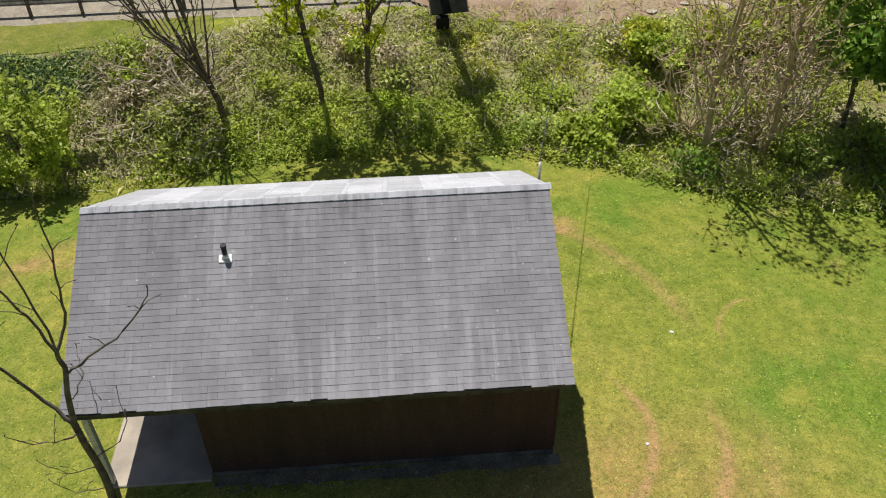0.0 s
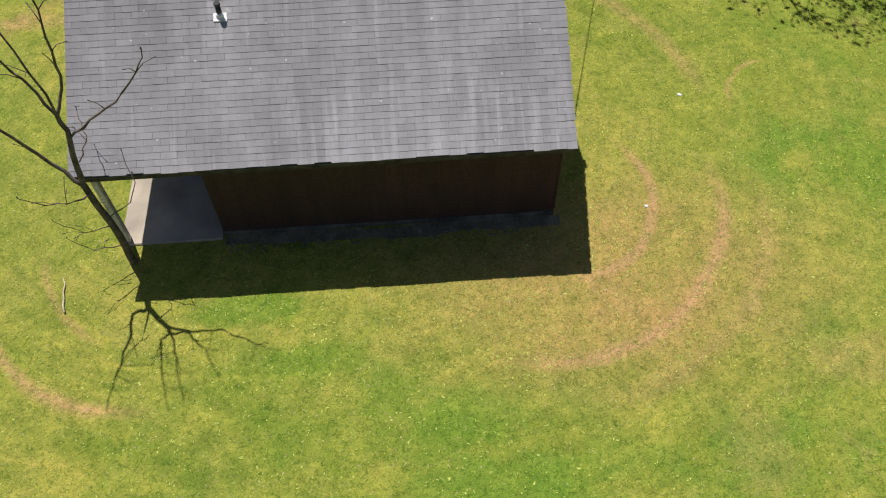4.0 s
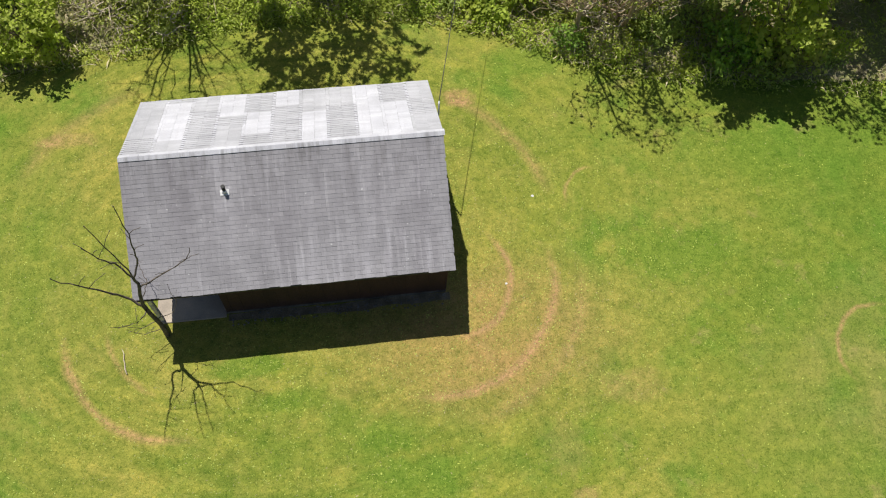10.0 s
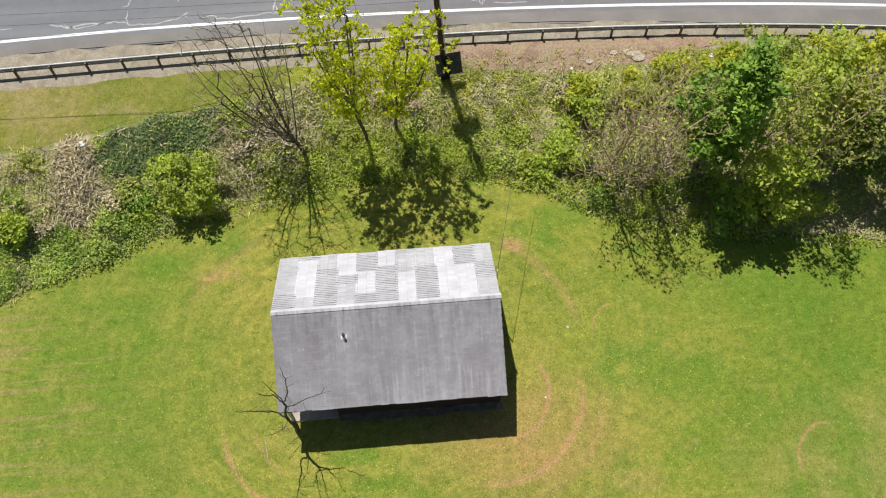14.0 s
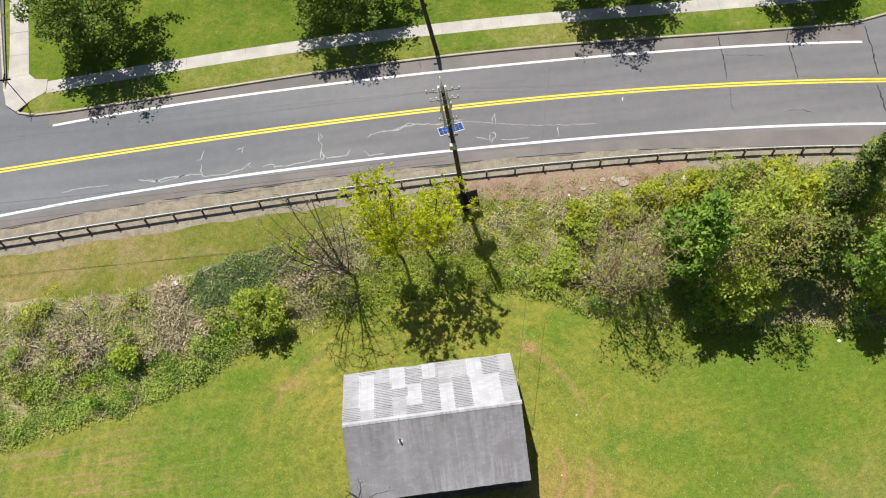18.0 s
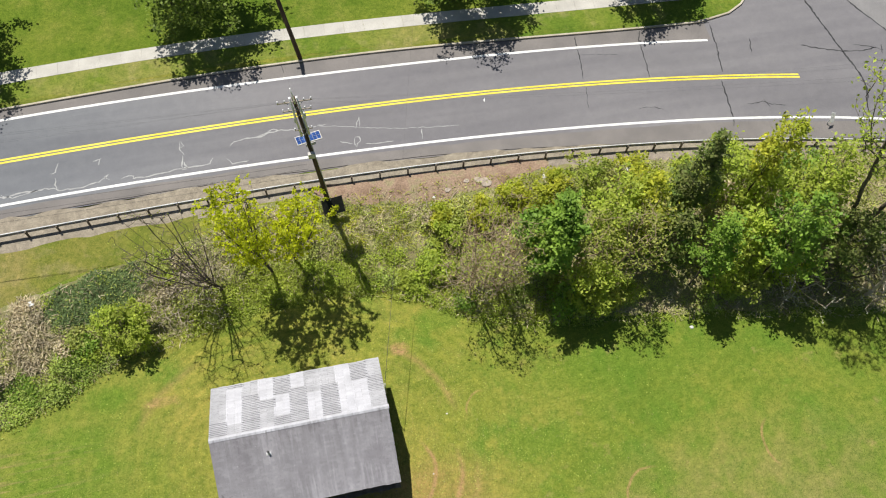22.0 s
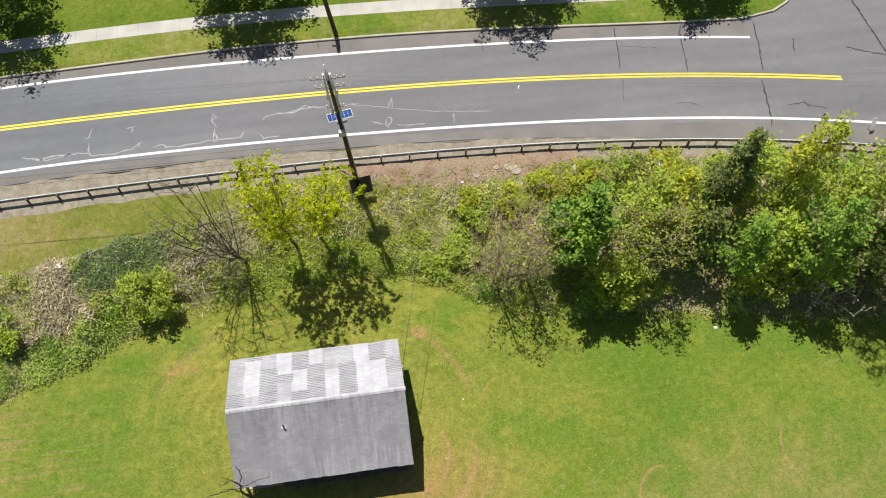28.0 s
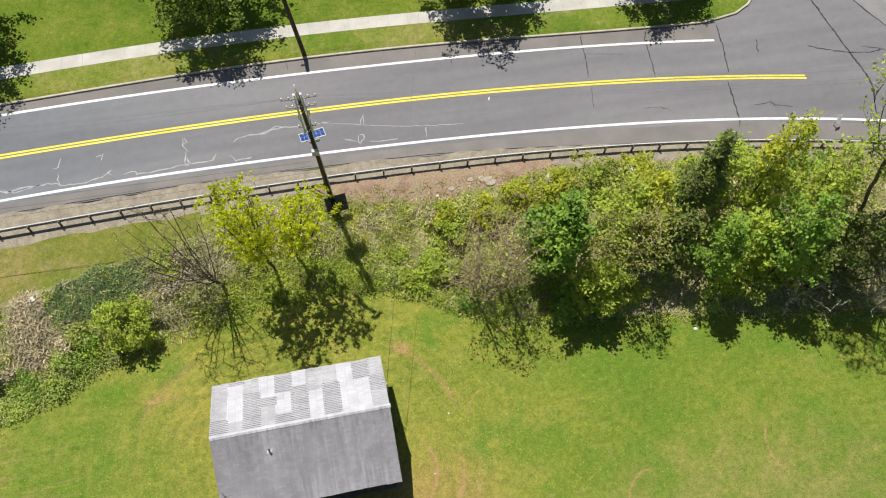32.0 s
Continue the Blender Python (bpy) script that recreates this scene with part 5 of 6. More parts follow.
def shrub(x, y, h, c, leaf, seed, label, per=20, fill=45, size=0.11, bark=TWIG, name="shrub", depth=3, stems=3, kids=(2, 3), group="hedgerow shrubs", r=0.04, scatter=0.16):
    return tree(name, x, y, h, c, label, S, leaf, bark, r, depth, 0.85, (0, 0), seed, per, size, scatter, stems=stems, fill=fill if leaf else 0, group=group, kids=kids)


def thicket(x, y, h, c, seed, label, bark=DRY_STEM, n=230):
    return crown_tree("bare_thicket", x, y, h, c, label, None, bark, n, seed, 0.03, (0.4, 0.45), 11, twig=0.013, group="bare thickets", most=0.045, fork=0.2, lumps=0.5, category="shrub")


def budding(x, y, h, c, seed, n=260, lean=-0.05, per=3):
    return crown_tree("budding_tree", x, y, h, c, "brown-twigged tree with sparse olive spring leaves", LEAF_OLIVE, DRY_STEM, n, seed, 0.2, (0.5, 0.45), 8, (0.0, lean), per, 0.10, 0.16, 0.011, "budding trees in the hedgerow", most=0.14)


GOLD_L = "yellow-green budding shrub in the roadside hedgerow"
GREEN_L, LIME_L, OLIVE_L, DRY_L = "leafy green shrub in the roadside hedgerow", "lime-green shrub in the roadside hedgerow", "olive-leaved scrubby shrub in the roadside hedgerow", "tangled leafless brown thicket in the hedgerow"
LT, OT, GT = "tall lime-green tree in the roadside hedgerow", "tall sparse olive-green tree in the roadside hedgerow", "tall leafy green tree in the roadside hedgerow"
hedge_tree(17.0, 8.5, 10.6, 1.8, LEAF_GREEN, 41, "dense deep green tree at the foot of the bank", 14, 330, 0.16, (0.35, 0.5), 0.15)
hedge_tree(19.5, 5.9, 6.2, 1.7, LEAF_LIME, 51, "low lime-green tree at the foot of the bank", 9, 130, 0.2)
hedge_tree(21.4, 9.6, 8.8, 1.9, LEAF_LIME, 52, LT, 9, 190, 0.2)
hedge_tree(23.7, 9.8, 8.4, 1.9, LEAF_GOLD, 76, LT, 9, 180, 0.2)
budding(21.4, 6.4, 10.8, 1.9, 53, 240, -0.03)
budding(19.1, 7.6, 9.2, 1.9, 92, 240, -0.03)
budding(23.0, 8.6, 8.2, 1.8, 97, 240, -0.03)
hedge_tree(26.8, 10.0, 11.2, 1.5, LEAF_VINE, 54, "dark vine-covered spire of a tree in the hedgerow", 10, 260, 0.1, (0.2, 0.7), lean=0.0)
hedge_tree(26.9, 5.6, 10.2, 1.3, LEAF_GREEN, 94, GT, 8, 150, 0.3, lean=0.0)
hedge_tree(25.0, 7.8, 7.4, 1.5, LEAF_VINE, 93, "dark shaded tree in the hedgerow", 9, 150, 0.15)
hedge_tree(29.4, 6.3, 7.6, 1.7, LEAF_LIME, 77, LT, 8, 170, 0.2, lean=0.0)
hedge_tree(29.2, 10.9, 8.0, 1.7, LEAF_LIME, 56, LT, 9, 160, 0.2)
hedge_tree(31.0, 9.6, 12.4, 1.3, LEAF_GOLD, 57, "tall young tree with yellow-green leaves in the hedgerow", 8, 130, 0.4, (0.6, 0.5), lean=0.0)
hedge_tree(32.4, 9.9, 6.0, 1.8, LEAF_LIME, 60, "lime-green tree in the roadside hedgerow", 9, 120, 0.15)
hedge_tree(31.8, 5.2, 11.4, 1.9, LEAF_GREEN, 58, GT, 10, 230, 0.25, lean=0.0)
hedge_tree(34.8, 8.6, 9.8, 2.2, LEAF_LIME, 95, LT, 9, 220, 0.2)
hedge_tree(35.8, 4.8, 8.6, 1.9, LEAF_VINE, 61, "dark shaded tree at the lawn edge", 10, 210, 0.2)
budding(36.8, 9.0, 8.0, 2.4, 98)
hedge_tree(42.4, 7.0, 11.0, 3.0, LEAF_LIME, 99, LT, 10, 260)
hedge_tree(46.2, 5.8, 11.5, 3.2, LEAF_GREEN, 100, GT, 12, 280)
for k, (fx, fy, fh, fc, fl) in enumerate(((17.9, 5.8, 3.2, 1.2, LEAF_GREEN), (20.6, 5.4, 3.0, 1.1, LEAF_OLIVE), (28.6, 5.2, 3.6, 1.3, LEAF_LIME), (30.4, 4.6, 3.6, 1.3, LEAF_OLIVE), (33.6, 4.6, 3.6, 1.3, LEAF_LIME))):
    crown_tree("young_tree", fx, fy, fh, fc, "low leafy young tree at the edge of the lawn", fl, TWIG, 90, 300 + k, 0.1, (0.35, 0.5), 5, per=7, size=0.12, scatter=0.16, group="young trees at the lawn edge", most=0.06)
SPARSE = "tall tree with a dark trunk and sparse pale green leaves"
crown_tree("roadside_tree", 38.9, 6.6, 19.0, 4.0, SPARSE, LEAF_LIME, TWIG, 300, 69, 0.35, (0.6, 0.5), 8, (0.03, -0.02), 3, 0.11, 0.16, 0.016, most=0.32)
crown_tree("roadside_tree", 37.6, 6.4, 20.5, 2.7, "tall leaning tree with sparse pale green leaves", LEAF_LIME, TWIG, 240, 90, 0.5, (0.6, 0.5), 7, (-0.22, 0.02), 4, 0.12, 0.16, 0.014, most=0.2)
crown_tree("bare_tree", 38.8, 2.6, 7.6, 3.4, "bare pale-branched tree at the lawn edge", LEAF_PALE, PALE_TWIG, 170, 68, 0.15, (0.6, 0.35), 8, (-0.06, 0.0), 1, 0.09, 0.03, 0.018, most=0.16)
crown_tree("bare_tree", 33.8, 3.4, 3.8, 2.2, "low pale bare branches with opening buds at the lawn edge", LEAF_PALE, PALE_TWIG, 60, 79, 0.12, (0.6, 0.35), 6, (-0.12, -0.1), 2, 0.08, 0.03, 0.016, most=0.07)
for k, (tx, ty, th, tc) in enumerate(((36.8, 3.9, 6.2, 2.2), (39.6, 4.4, 7.0, 2.4), (41.6, 3.0, 5.6, 2.4), (34.6, 4.2, 4.4, 1.6))):
    thicket(tx, ty, th, tc, 320 + k, "dark tangled bare thicket at the lawn edge", TWIG, 330)
budding(12.0, 7.8, 10.2, 2.2, 91, 300, -0.09, 1)
budding(14.0, 7.9, 10.6, 2.0, 96, 300, -0.09, 1)
for x, y, h, c, leaf, seed, lab in ((24.6, 13.4, 2.2, 1.6, LEAF_GOLD, 83, GOLD_L), (21.6, 13.6, 2.0, 1.5, LEAF_OLIVE, 75, OLIVE_L), (16.4, 12.9, 2.2, 1.5, LEAF_GOLD, 62, GOLD_L), (18.8, 13.2, 2.2, 1.5, LEAF_GOLD, 63, GOLD_L), (14.2, 12.6, 1.3, 1.2, LEAF_GOLD, 121, GOLD_L), (11.2, 13.0, 1.0, 0.9, LEAF_GOLD, 122, GOLD_L), (11.4, 11.9, 1.4, 1.1, LEAF_LIME, 78, LIME_L), (28.2, 12.8, 2.2, 1.5, LEAF_LIME, 84, LIME_L), (32.4, 12.4, 2.4, 1.6, LEAF_LIME, 85, LIME_L), (36.4, 11.4, 2.6, 1.8, LEAF_GREEN, 86, GREEN_L), (10.2, 9.9, 1.3, 1.2, LEAF_LIME, 65, LIME_L), (8.2, 9.5, 0.8, 0.9, LEAF_LIME, 66, LIME_L)):
    shrub(x, y, h, c, leaf, seed, lab, per=14, fill=32)
for tx, ty, th, tc, ts in ((14.0, 9.6, 5.4, 2.6, 67), (15.8, 12.0, 3.4, 1.4, 87), (11.6, 8.6, 3.8, 2.1, 113), (13.6, 8.0, 5.4, 2.4, 114), (15.2, 9.8, 5.4, 1.8, 115), (13.2, 11.2, 3.6, 1.9, 116)):
    thicket(tx, ty, th, tc, ts, DRY_L, n=170)
thicket(12.4, 8.4, 3.4, 2.0, 68, DRY_L, PALE_TWIG)
thicket(15.0, 8.4, 4.0, 1.6, 69, DRY_L, PALE_TWIG)
for x, y, h, c, seed in ((-6.7, 12.2, 1.9, 2.2, 70), (-5.2, 11.6, 2.3, 2.0, 81), (-7.4, 10.8, 0.9, 1.9, 89), (-5.6, 10.2, 0.8, 1.5, 117), (-21.0, 8.6, 1.5, 2.2, 73), (-22.8, 9.6, 1.2, 1.9, 82), (-25.6, 9.2, 1.4, 2.0, 74), (-28.6, 8.4, 1.3, 1.9, 88)):
    thicket(x, y, h, c, seed, "pale sprawling leafless thicket on the bank", PALE_TWIG)
tree("bare_sapling", -19.9, 7.6, 5.2, 1.1, "dark bare sapling leaning over the bank", T, None, TWIG, 0.06, 3, 0.55, (-0.55, 0.15), 111, ratio=0.72, kids=(2, 2))
tree("bare_sapling", -21.5, 10.2, 3.6, 0.8, "thin sapling with a few yellow-green leaves", T, LEAF_YELLOW, TWIG, 0.035, 2, 0.6, (-0.3, 0.2), 112, 5, 0.10, 0.22, ratio=0.72, kids=(2, 3))
shrub(-19.2, 7.3, 1.5, 0.8, LEAF_LIME, 71, "small bright green sapling on the bank", per=14, fill=22)
# low brambles all over the bank
bramble = random.Random(404)
for k in range(150):
    bx = bramble.uniform(-34, 14) if k < 120 else bramble.uniform(14, 34)
    f, tp = y_foot(bx), bank_top(bx)
    by = f + (tp - f) * bramble.uniform(0.02, 0.92)
    if (bx + 10.3) ** 2 + (by - 9.0) ** 2 < 6.0 or ((bx + 16.2) / 1.8) ** 2 + ((by - 9.9) / 2.6) ** 2 < 1 or ((bx + 12.0) / 3.6) ** 2 + ((by - 11.6 - 0.22 * (bx + 12.0)) / 2.0) ** 2 < 1 or (3 < bx < 20 and by > 13.2) or (-4.5 < bx < 6.5 and by < 11.8):
        continue
    low_down = by < f + 0.35 * (tp - f)
    leaf = bramble.choice((LEAF_LIME, LUSH, LUSH, LEAF_GREEN) if low_down else (WEED, LEAF_OLIVE, LEAF_DRY, WEED, LUSH, LEAF_DRY))
    if -9 < bx < 4:
        leaf = bramble.choice((LEAF_LIME, WEED, LEAF_DRY))
    tall = bramble.uniform(0.35, 0.75 if -9 < bx < 9 else 1.1)
    shrub(bx, by, tall, bramble.uniform(0.35, 0.6) + 0.25 * tall, leaf, 500 + k, "dry brown bramble patch on the bank" if leaf is LEAF_DRY else "low green bramble on the bank", per=9, fill=16, size=0.085, name="bramble", depth=2, group="brambles on the bank", r=0.016, scatter=0.2)


# ---- rough growth on the bank ----
def scattered(n, place, seed):
    py = random.Random(seed)
    pts = []
    while len(pts) < n:
        p = place(py)
        if p is not None:
            pts.append((p[0], p[1], ground_z(*p) + 0.05))
    return np.array(pts)


def stalks(name, n, place, length, material, label, seed, width=0.05, lean=0.5):
    rng = np.random.default_rng(seed)
    c = scattered(n, place, seed)
    L = length * rng.uniform(0.4, 1.3, n)[:, None]
    d = rng.normal(0, lean, (n, 3))
    d[:, 2] = 1
    d /= np.linalg.norm(d, axis=1)[:, None]
    s = rng.normal(0, 1, (n, 3))
    s[:, 2] *= 0.3
    s /= np.linalg.norm(s, axis=1)[:, None]
    w = width * rng.uniform(0.6, 1.4, n)[:, None]
    mid = c + d * L * 0.55
    tip = c + d * L + np.array([0, 0, -0.25]) * L
    q = np.stack([c - s * w * .6, mid - s * w, tip, mid + s * w], axis=1)
    return tagged(new(name, quads_mesh(name, q, material)), label, "undergrowth", kind="stuff")


def clumps(name, n, place, height, per, scatter, size, material, label, seed):
    """Low leafy clumps: many small leaves that lie open to the sky."""
    rng = np.random.default_rng(seed)
    c = scattered(n, place, seed)
    c[:, 2] += height * rng.uniform(0.25, 1.0, n)
    q = leaf_quads(rng, c, per, scatter, size, 0.45, 3.4)
    return tagged(new(name, quads_mesh(name, q, material)), label, "undergrowth", kind="stuff")


def bank_spot(x0, x1, cell=2.3, lo=0.35, key=0.0, v0=0.0, v1=1.0):
    def f(r):
        x = r.uniform(x0, x1)
        top, fo = bank_top(x) - 0.2, y_foot(x) - 0.1 - 0.5 * r.random() ** 2
        y = fo + (top - fo) * r.uniform(v0, v1)
        if 2.8 < x < 19.2 and y > y_rail(x) - 2.4 * math.sqrt(max(0.0, 1 - ((x - 11) / 8.4) ** 2)) and r.random() < 0.8:
            return None
        if ((x + 12.0) / 3.0) ** 2 + ((y - 11.6 - 0.22 * (x + 12.0)) / 1.5) ** 2 < 0.9 and r.random() < 0.85:
            return None
        # short turf under the maples
        if -4.5 < x < 6.5 and y < 12.0 and r.random() < (0.5 if key in (9.0, 45.0) else 0.7):
            return None
        if ((x + 16.2) / 1.5) ** 2 + ((y - 9.9) / 2.4) ** 2 < 1 and key != 13.0:
            return None
        return (x, y) if noise.noise((x / cell, y / cell, key)) > lo - 0.5 else None
    return f


def oval(cx, cy, rx, ry):
    def f(r):
        a, b = r.uniform(-1, 1), r.uniform(-1, 1)
        return (cx + a * rx, cy + b * ry) if a * a + b * b < 1 else None
    return f


clumps("weeds", 2600, bank_spot(-34, 48, 1.6, 0.48), 0.15, 13, 0.2, 0.06, WEED, "green weeds covering the bank", 101)
clumps("weeds", 1700, bank_spot(-34, 48, 1.5, 0.58, 7.0), 0.22, 15, 0.2, 0.062, LEAF_LIME, "fresh lime-green weeds on the bank", 102)
clumps("weeds", 1100, bank_spot(-34, -11, 1.6, 0.5, 4.0, 0.0, 0.42), 0.2, 15, 0.22, 0.06, LEAF_GREEN, "lush green weeds at the foot of the bank", 105)
clumps("weeds", 1000, bank_spot(-6.0, 18, 1.6, 0.48, 9.0, 0.0, 0.45), 0.22, 15, 0.2, 0.062, LEAF_LIME, "fresh lime-green weeds on the bank", 106)
stalks("dry_grass", 22000, bank_spot(-34, 48, 1.6, 0.46, 13.0), 0.5, LEAF_DRY, "dry straw-coloured stalks on the bank", 103, 0.024, 1.8)
stalks("tall_grass", 14000, bank_spot(-34, 48, 2.0, 0.45, 21.0), 0.5, BLADE, "long green grass on the bank", 107, 0.022, 1.5)
clumps("weeds", 1700, bank_spot(-34, -11.5, 2.2, 0.40, 31.0, 0.0, 0.5), 0.3, 14, 0.24, 0.065, LUSH, "lush soft greenery at the foot of the bank", 109)
clumps("weeds", 1500, lambda r: (lambda p: p if p and p[1] > y_foot(p[0]) - 0.1 else None)(oval(1.0, 10.2, 5.4, 2.0)(r)), 0.08, 15, 0.22, 0.06, LEAF_LIME, "short bright green growth under the maples", 118)
stalks("dead_stems", 2600, bank_spot(-34, -15, 1.4, 0.42, 57.0, 0.45, 1.0), 0.9, LEAF_DRY, "long dead stems lying on the upper bank", 123, 0.018, 1.5)
stalks("dry_litter", 1900, oval(-16.2, 9.9, 1.2, 2.2), 0.5, LEAF_DRY, "fallen dry brown stalks on the bank", 108, 0.03, 1.6)
def cover_spot(r):
    # a slanting patch that runs from the round bush up to the verge
    x, y = r.uniform(-16, -8), r.uniform(8.8, 14)
    u, w = (x + 12.0) / 3.3, (y - 11.6 - 0.22 * (x + 12.0)) / 1.55
    return (x, y) if u * u + w * w + 0.7 * noise.noise((x * 0.6, y * 0.6, 2.0)) < r.uniform(0.7, 1.05) else None


stalks("dark_ground_cover", 15000, cover_spot, 0.2, LEAF_IVY, "dark green ground-cover patch on the bank", 104, 0.04, 1.5)
stalks("dry_grass", 9000, bank_spot(-34, 48, 1.0, -1.0, 41.0), 0.4, LEAF_DRY, "short dry stalks covering the bank", 110, 0.022, 1.6)
stalks("tall_grass", 12000, bank_spot(-34, 48, 1.0, -1.0, 43.0), 0.36, WEED, "short green growth covering the bank", 112, 0.024, 1.7)
stalks("dry_grass", 5000, bank_spot(3, 20, 1.1, 0.42, 51.0, 0.45, 1.0), 0.55, LEAF_GOLD, "yellow-green budding stems below the clay patch", 119, 0.02, 1.3)
stalks("dead_stems", 2600, bank_spot(-9, 20, 1.0, 0.35, 53.0), 1.1, LEAF_DRY, "long dead stems standing in the growth on the bank", 120, 0.014, 0.9)
clumps("weeds", 700, bank_spot(-7, 20, 1.2, 0.3, 45.0, 0.0, 0.3), 0.25, 15, 0.17, 0.06, LEAF_LIME, "bright lime-green weeds at the foot of the bank", 113)


# ---- shingles: the roof's own pieces ----
def shingle_roof():
    """Courses of shingle tabs on both slopes; each tab a thin wedge with its own edges. Those of the lowest south courses are objects of their own."""
    exposure, width = 0.1395, 0.34
    rng = random.Random(77)
    wedge_cache = {}
    panel = 2 * HALF / 11
    # the north slope's patchwork, column by column from the west: how far each panel reaches from the eave, and its tone (1 smooth white, 2 grey ribs, 4 light ribs)
    PATCHWORK = (((0.70, 4), (1, 2)), ((0.10, 2), (0.78, 1), (1, 4)), ((0.30, 4), (1, 2)), ((0.42, 1), (0.62, 2), (1, 4)), ((0.40, 2), (0.77, 1), (1, 2)), ((0.30, 1), (1, 2)),
                 ((0.46, 4), (1, 1)), ((0.34, 4), (1, 2)), ((1, 1),), ((0.38, 2), (1, 1)), ((0.37, 4), (0.68, 2), (1, 4)))

    def patch_tone(col, c, courses):
        f = 1 - (c + 0.5) / courses
        return next(tone for reach, tone in PATCHWORK[max(0, col)] if f <= reach)

    def wedge(w, material, tone):
        key = (round(w, 3), tone)
        if key not in wedge_cache:
            a, b = 0.0018, w - 0.0018
            t = (0.008, 0.005, 0.014, 0.012, 0.010)[tone]
            head, tail = ((-0.03, exposure), (-0.03, exposure), (0.0, exposure - 0.042), (0.0, exposure - 0.055), (0.0, exposure - 0.016))[tone]
            verts = [(a, head, 0.0), (b, head, 0.0), (b, tail, t), (a, tail, t), (a, tail, 0.0), (b, tail, 0.0)]
            wedge_cache[key] = mesh_of("shingle", verts, [(0, 3, 2, 1), (3, 4, 5, 2), (0, 4, 3), (1, 2, 5)], material)
        return wedge_cache[key]

    for side, eave in (("south", EAVE_S), ("north", EAVE_N)):
        v, n, ln = slope_frame(eave)
        m = Matrix((Vector((1, 0, 0)), v, n)).transposed().to_4x4()
        courses = int(round(ln / exposure))
        tabs = []
        for c in range(courses):
            if side == "north":
                for col in range(11):
                    x0 = -HALF + col * panel
                    tone = patch_tone(col, c, courses)
                    quoin = 2 in (tone, patch_tone(col - 1, c, courses))
                    tabs.append((c, x0, 0.11, 3 if quoin else tone))
                    wide = (panel - 0.11) / 2
                    for k in (0, 1):
                        tabs.append((c, x0 + 0.11 + k * wide, wide, tone))
                continue
            off = (c % 2) * width / 2 + rng.uniform(0, 0.05)
            x = -HALF - off
            while x < HALF - 0.01:
                xa, xb = max(x, -HALF), min(x + width, HALF)
                if xb - xa > 0.03:
                    tabs.append((c, xa, xb - xa, 0))
                x += width
        mats = (SHINGLE_DARK, SHINGLE_PALE, SHINGLE_MID, SHINGLE_PALE, SHINGLE_MID)
        singles = [t for t in tabs if side == "south" and t[0] >= courses - 10 and t[2] > 0.3][-285:]
        chosen = set((t[0], t[1]) for t in singles)
        base = Vector((0, RIDGE[0], RIDGE[1])) + n * 0.002
        verts, faces, slots = [], [], []
        for c, x, w, tone in tabs:
            jitter = rng.uniform(-0.004, 0.004) if c < courses - 1 else rng.uniform(-0.018, 0.02) + 0.012 * math.sin(x * 1.7)
            lift = rng.uniform(0, 0.004)
            at = base + v * (c * exposure + jitter) + n * lift + Vector((x, 0, 0))
            me = wedge(w, mats[tone], tone)
            if (c, x) in chosen:
                o = new("shingle", me)
                o.parent = SHED
                o.matrix_basis = Matrix.Translation(at) @ m
            else:
                k = len(verts)
                verts += [tuple(at + m.to_3x3() @ p.co) for p in me.vertices]
                faces += [tuple(k + i for i in p.vertices) for p in me.polygons]
                slots += [tone] * 4
        me = mesh_of("shingle_field", verts, faces, mats)
        me.polygons.foreach_set("material_index", slots)
        ob = part("shingle_field", me, None, SHED, "weathered grey shingles streaked pale" if side == "south" else "pale bleached shingles in a patchwork of tones")
        ob["kind"] = "stuff"
    # ridge caps
    x, i = -HALF, 0
    vs, ns, _ = slope_frame(EAVE_S)
    vn, nn, _ = slope_frame(EAVE_N)
    top = Vector((0, RIDGE[0], RIDGE[1] + 0.03))
    verts = [Vector((0, 0, 0)) + vn * 0.16, Vector(), vs * 0.14, Vector((0.34, 0, 0.014)) + vn * 0.16, Vector((0.34, 0, 0.014)), Vector((0.34, 0, 0.014)) + vs * 0.14]
    verts += [p - Vector((0, 0, 0.012)) for p in verts]
    cap = mesh_of("ridge_cap", verts, [(0, 1, 4, 3), (1, 2, 5, 4), (3, 4, 10, 9), (4, 5, 11, 10), (0, 3, 9, 6), (2, 8, 11, 5)], SHINGLE_PALE)
    while x < HALF - 0.05:
        o = new("ridge_cap", cap)
        o.parent = SHED
        o.location = top + Vector((x, 0, 0))
        x += 0.30
        i += 1


shingle_roof()


# ---- mown grass: blades that stand above the sward, thinning out away from the shed ----
def tufts(n, cx, cy, sx, sy, seed, size, material, label):
    rng = np.random.default_rng(seed)
    x, y = rng.normal(cx, sx, n), rng.normal(cy, sy, n)
    keep = ~((x > -5.5) & (x < 5.1) & (y > -3.6) & (y < 3.3))
    x, y = x[keep], y[keep]
    keep = np.array([b < y_foot(a) + 0.2 for a, b in zip(x, y)])
    c = np.stack([x[keep], y[keep], np.full(keep.sum(), 0.0)], axis=1)
    n = len(c)
    d = rng.normal(0, 1.0, (n, 3))
    d[:, 2] = 0.18
    s = rng.normal(0, 1, (n, 3))
    s[:, 2] = 0
    s /= np.linalg.norm(s, axis=1)[:, None]
    L = size * rng.uniform(0.5, 1.5, n)[:, None]
    mid = c + d * L * 0.5
    q = np.stack([c - s * L * 0.3, mid - s * L * 0.45, c + d * L * 0.9, mid + s * L * 0.45], axis=1)
    return tagged(new("grass", quads_mesh("grass", q, material)), label, "grass", kind="stuff")


tufts(40000, 3, -3, 9, 6, 201, 0.034, BLADE, "short mown grass blades round the shed")
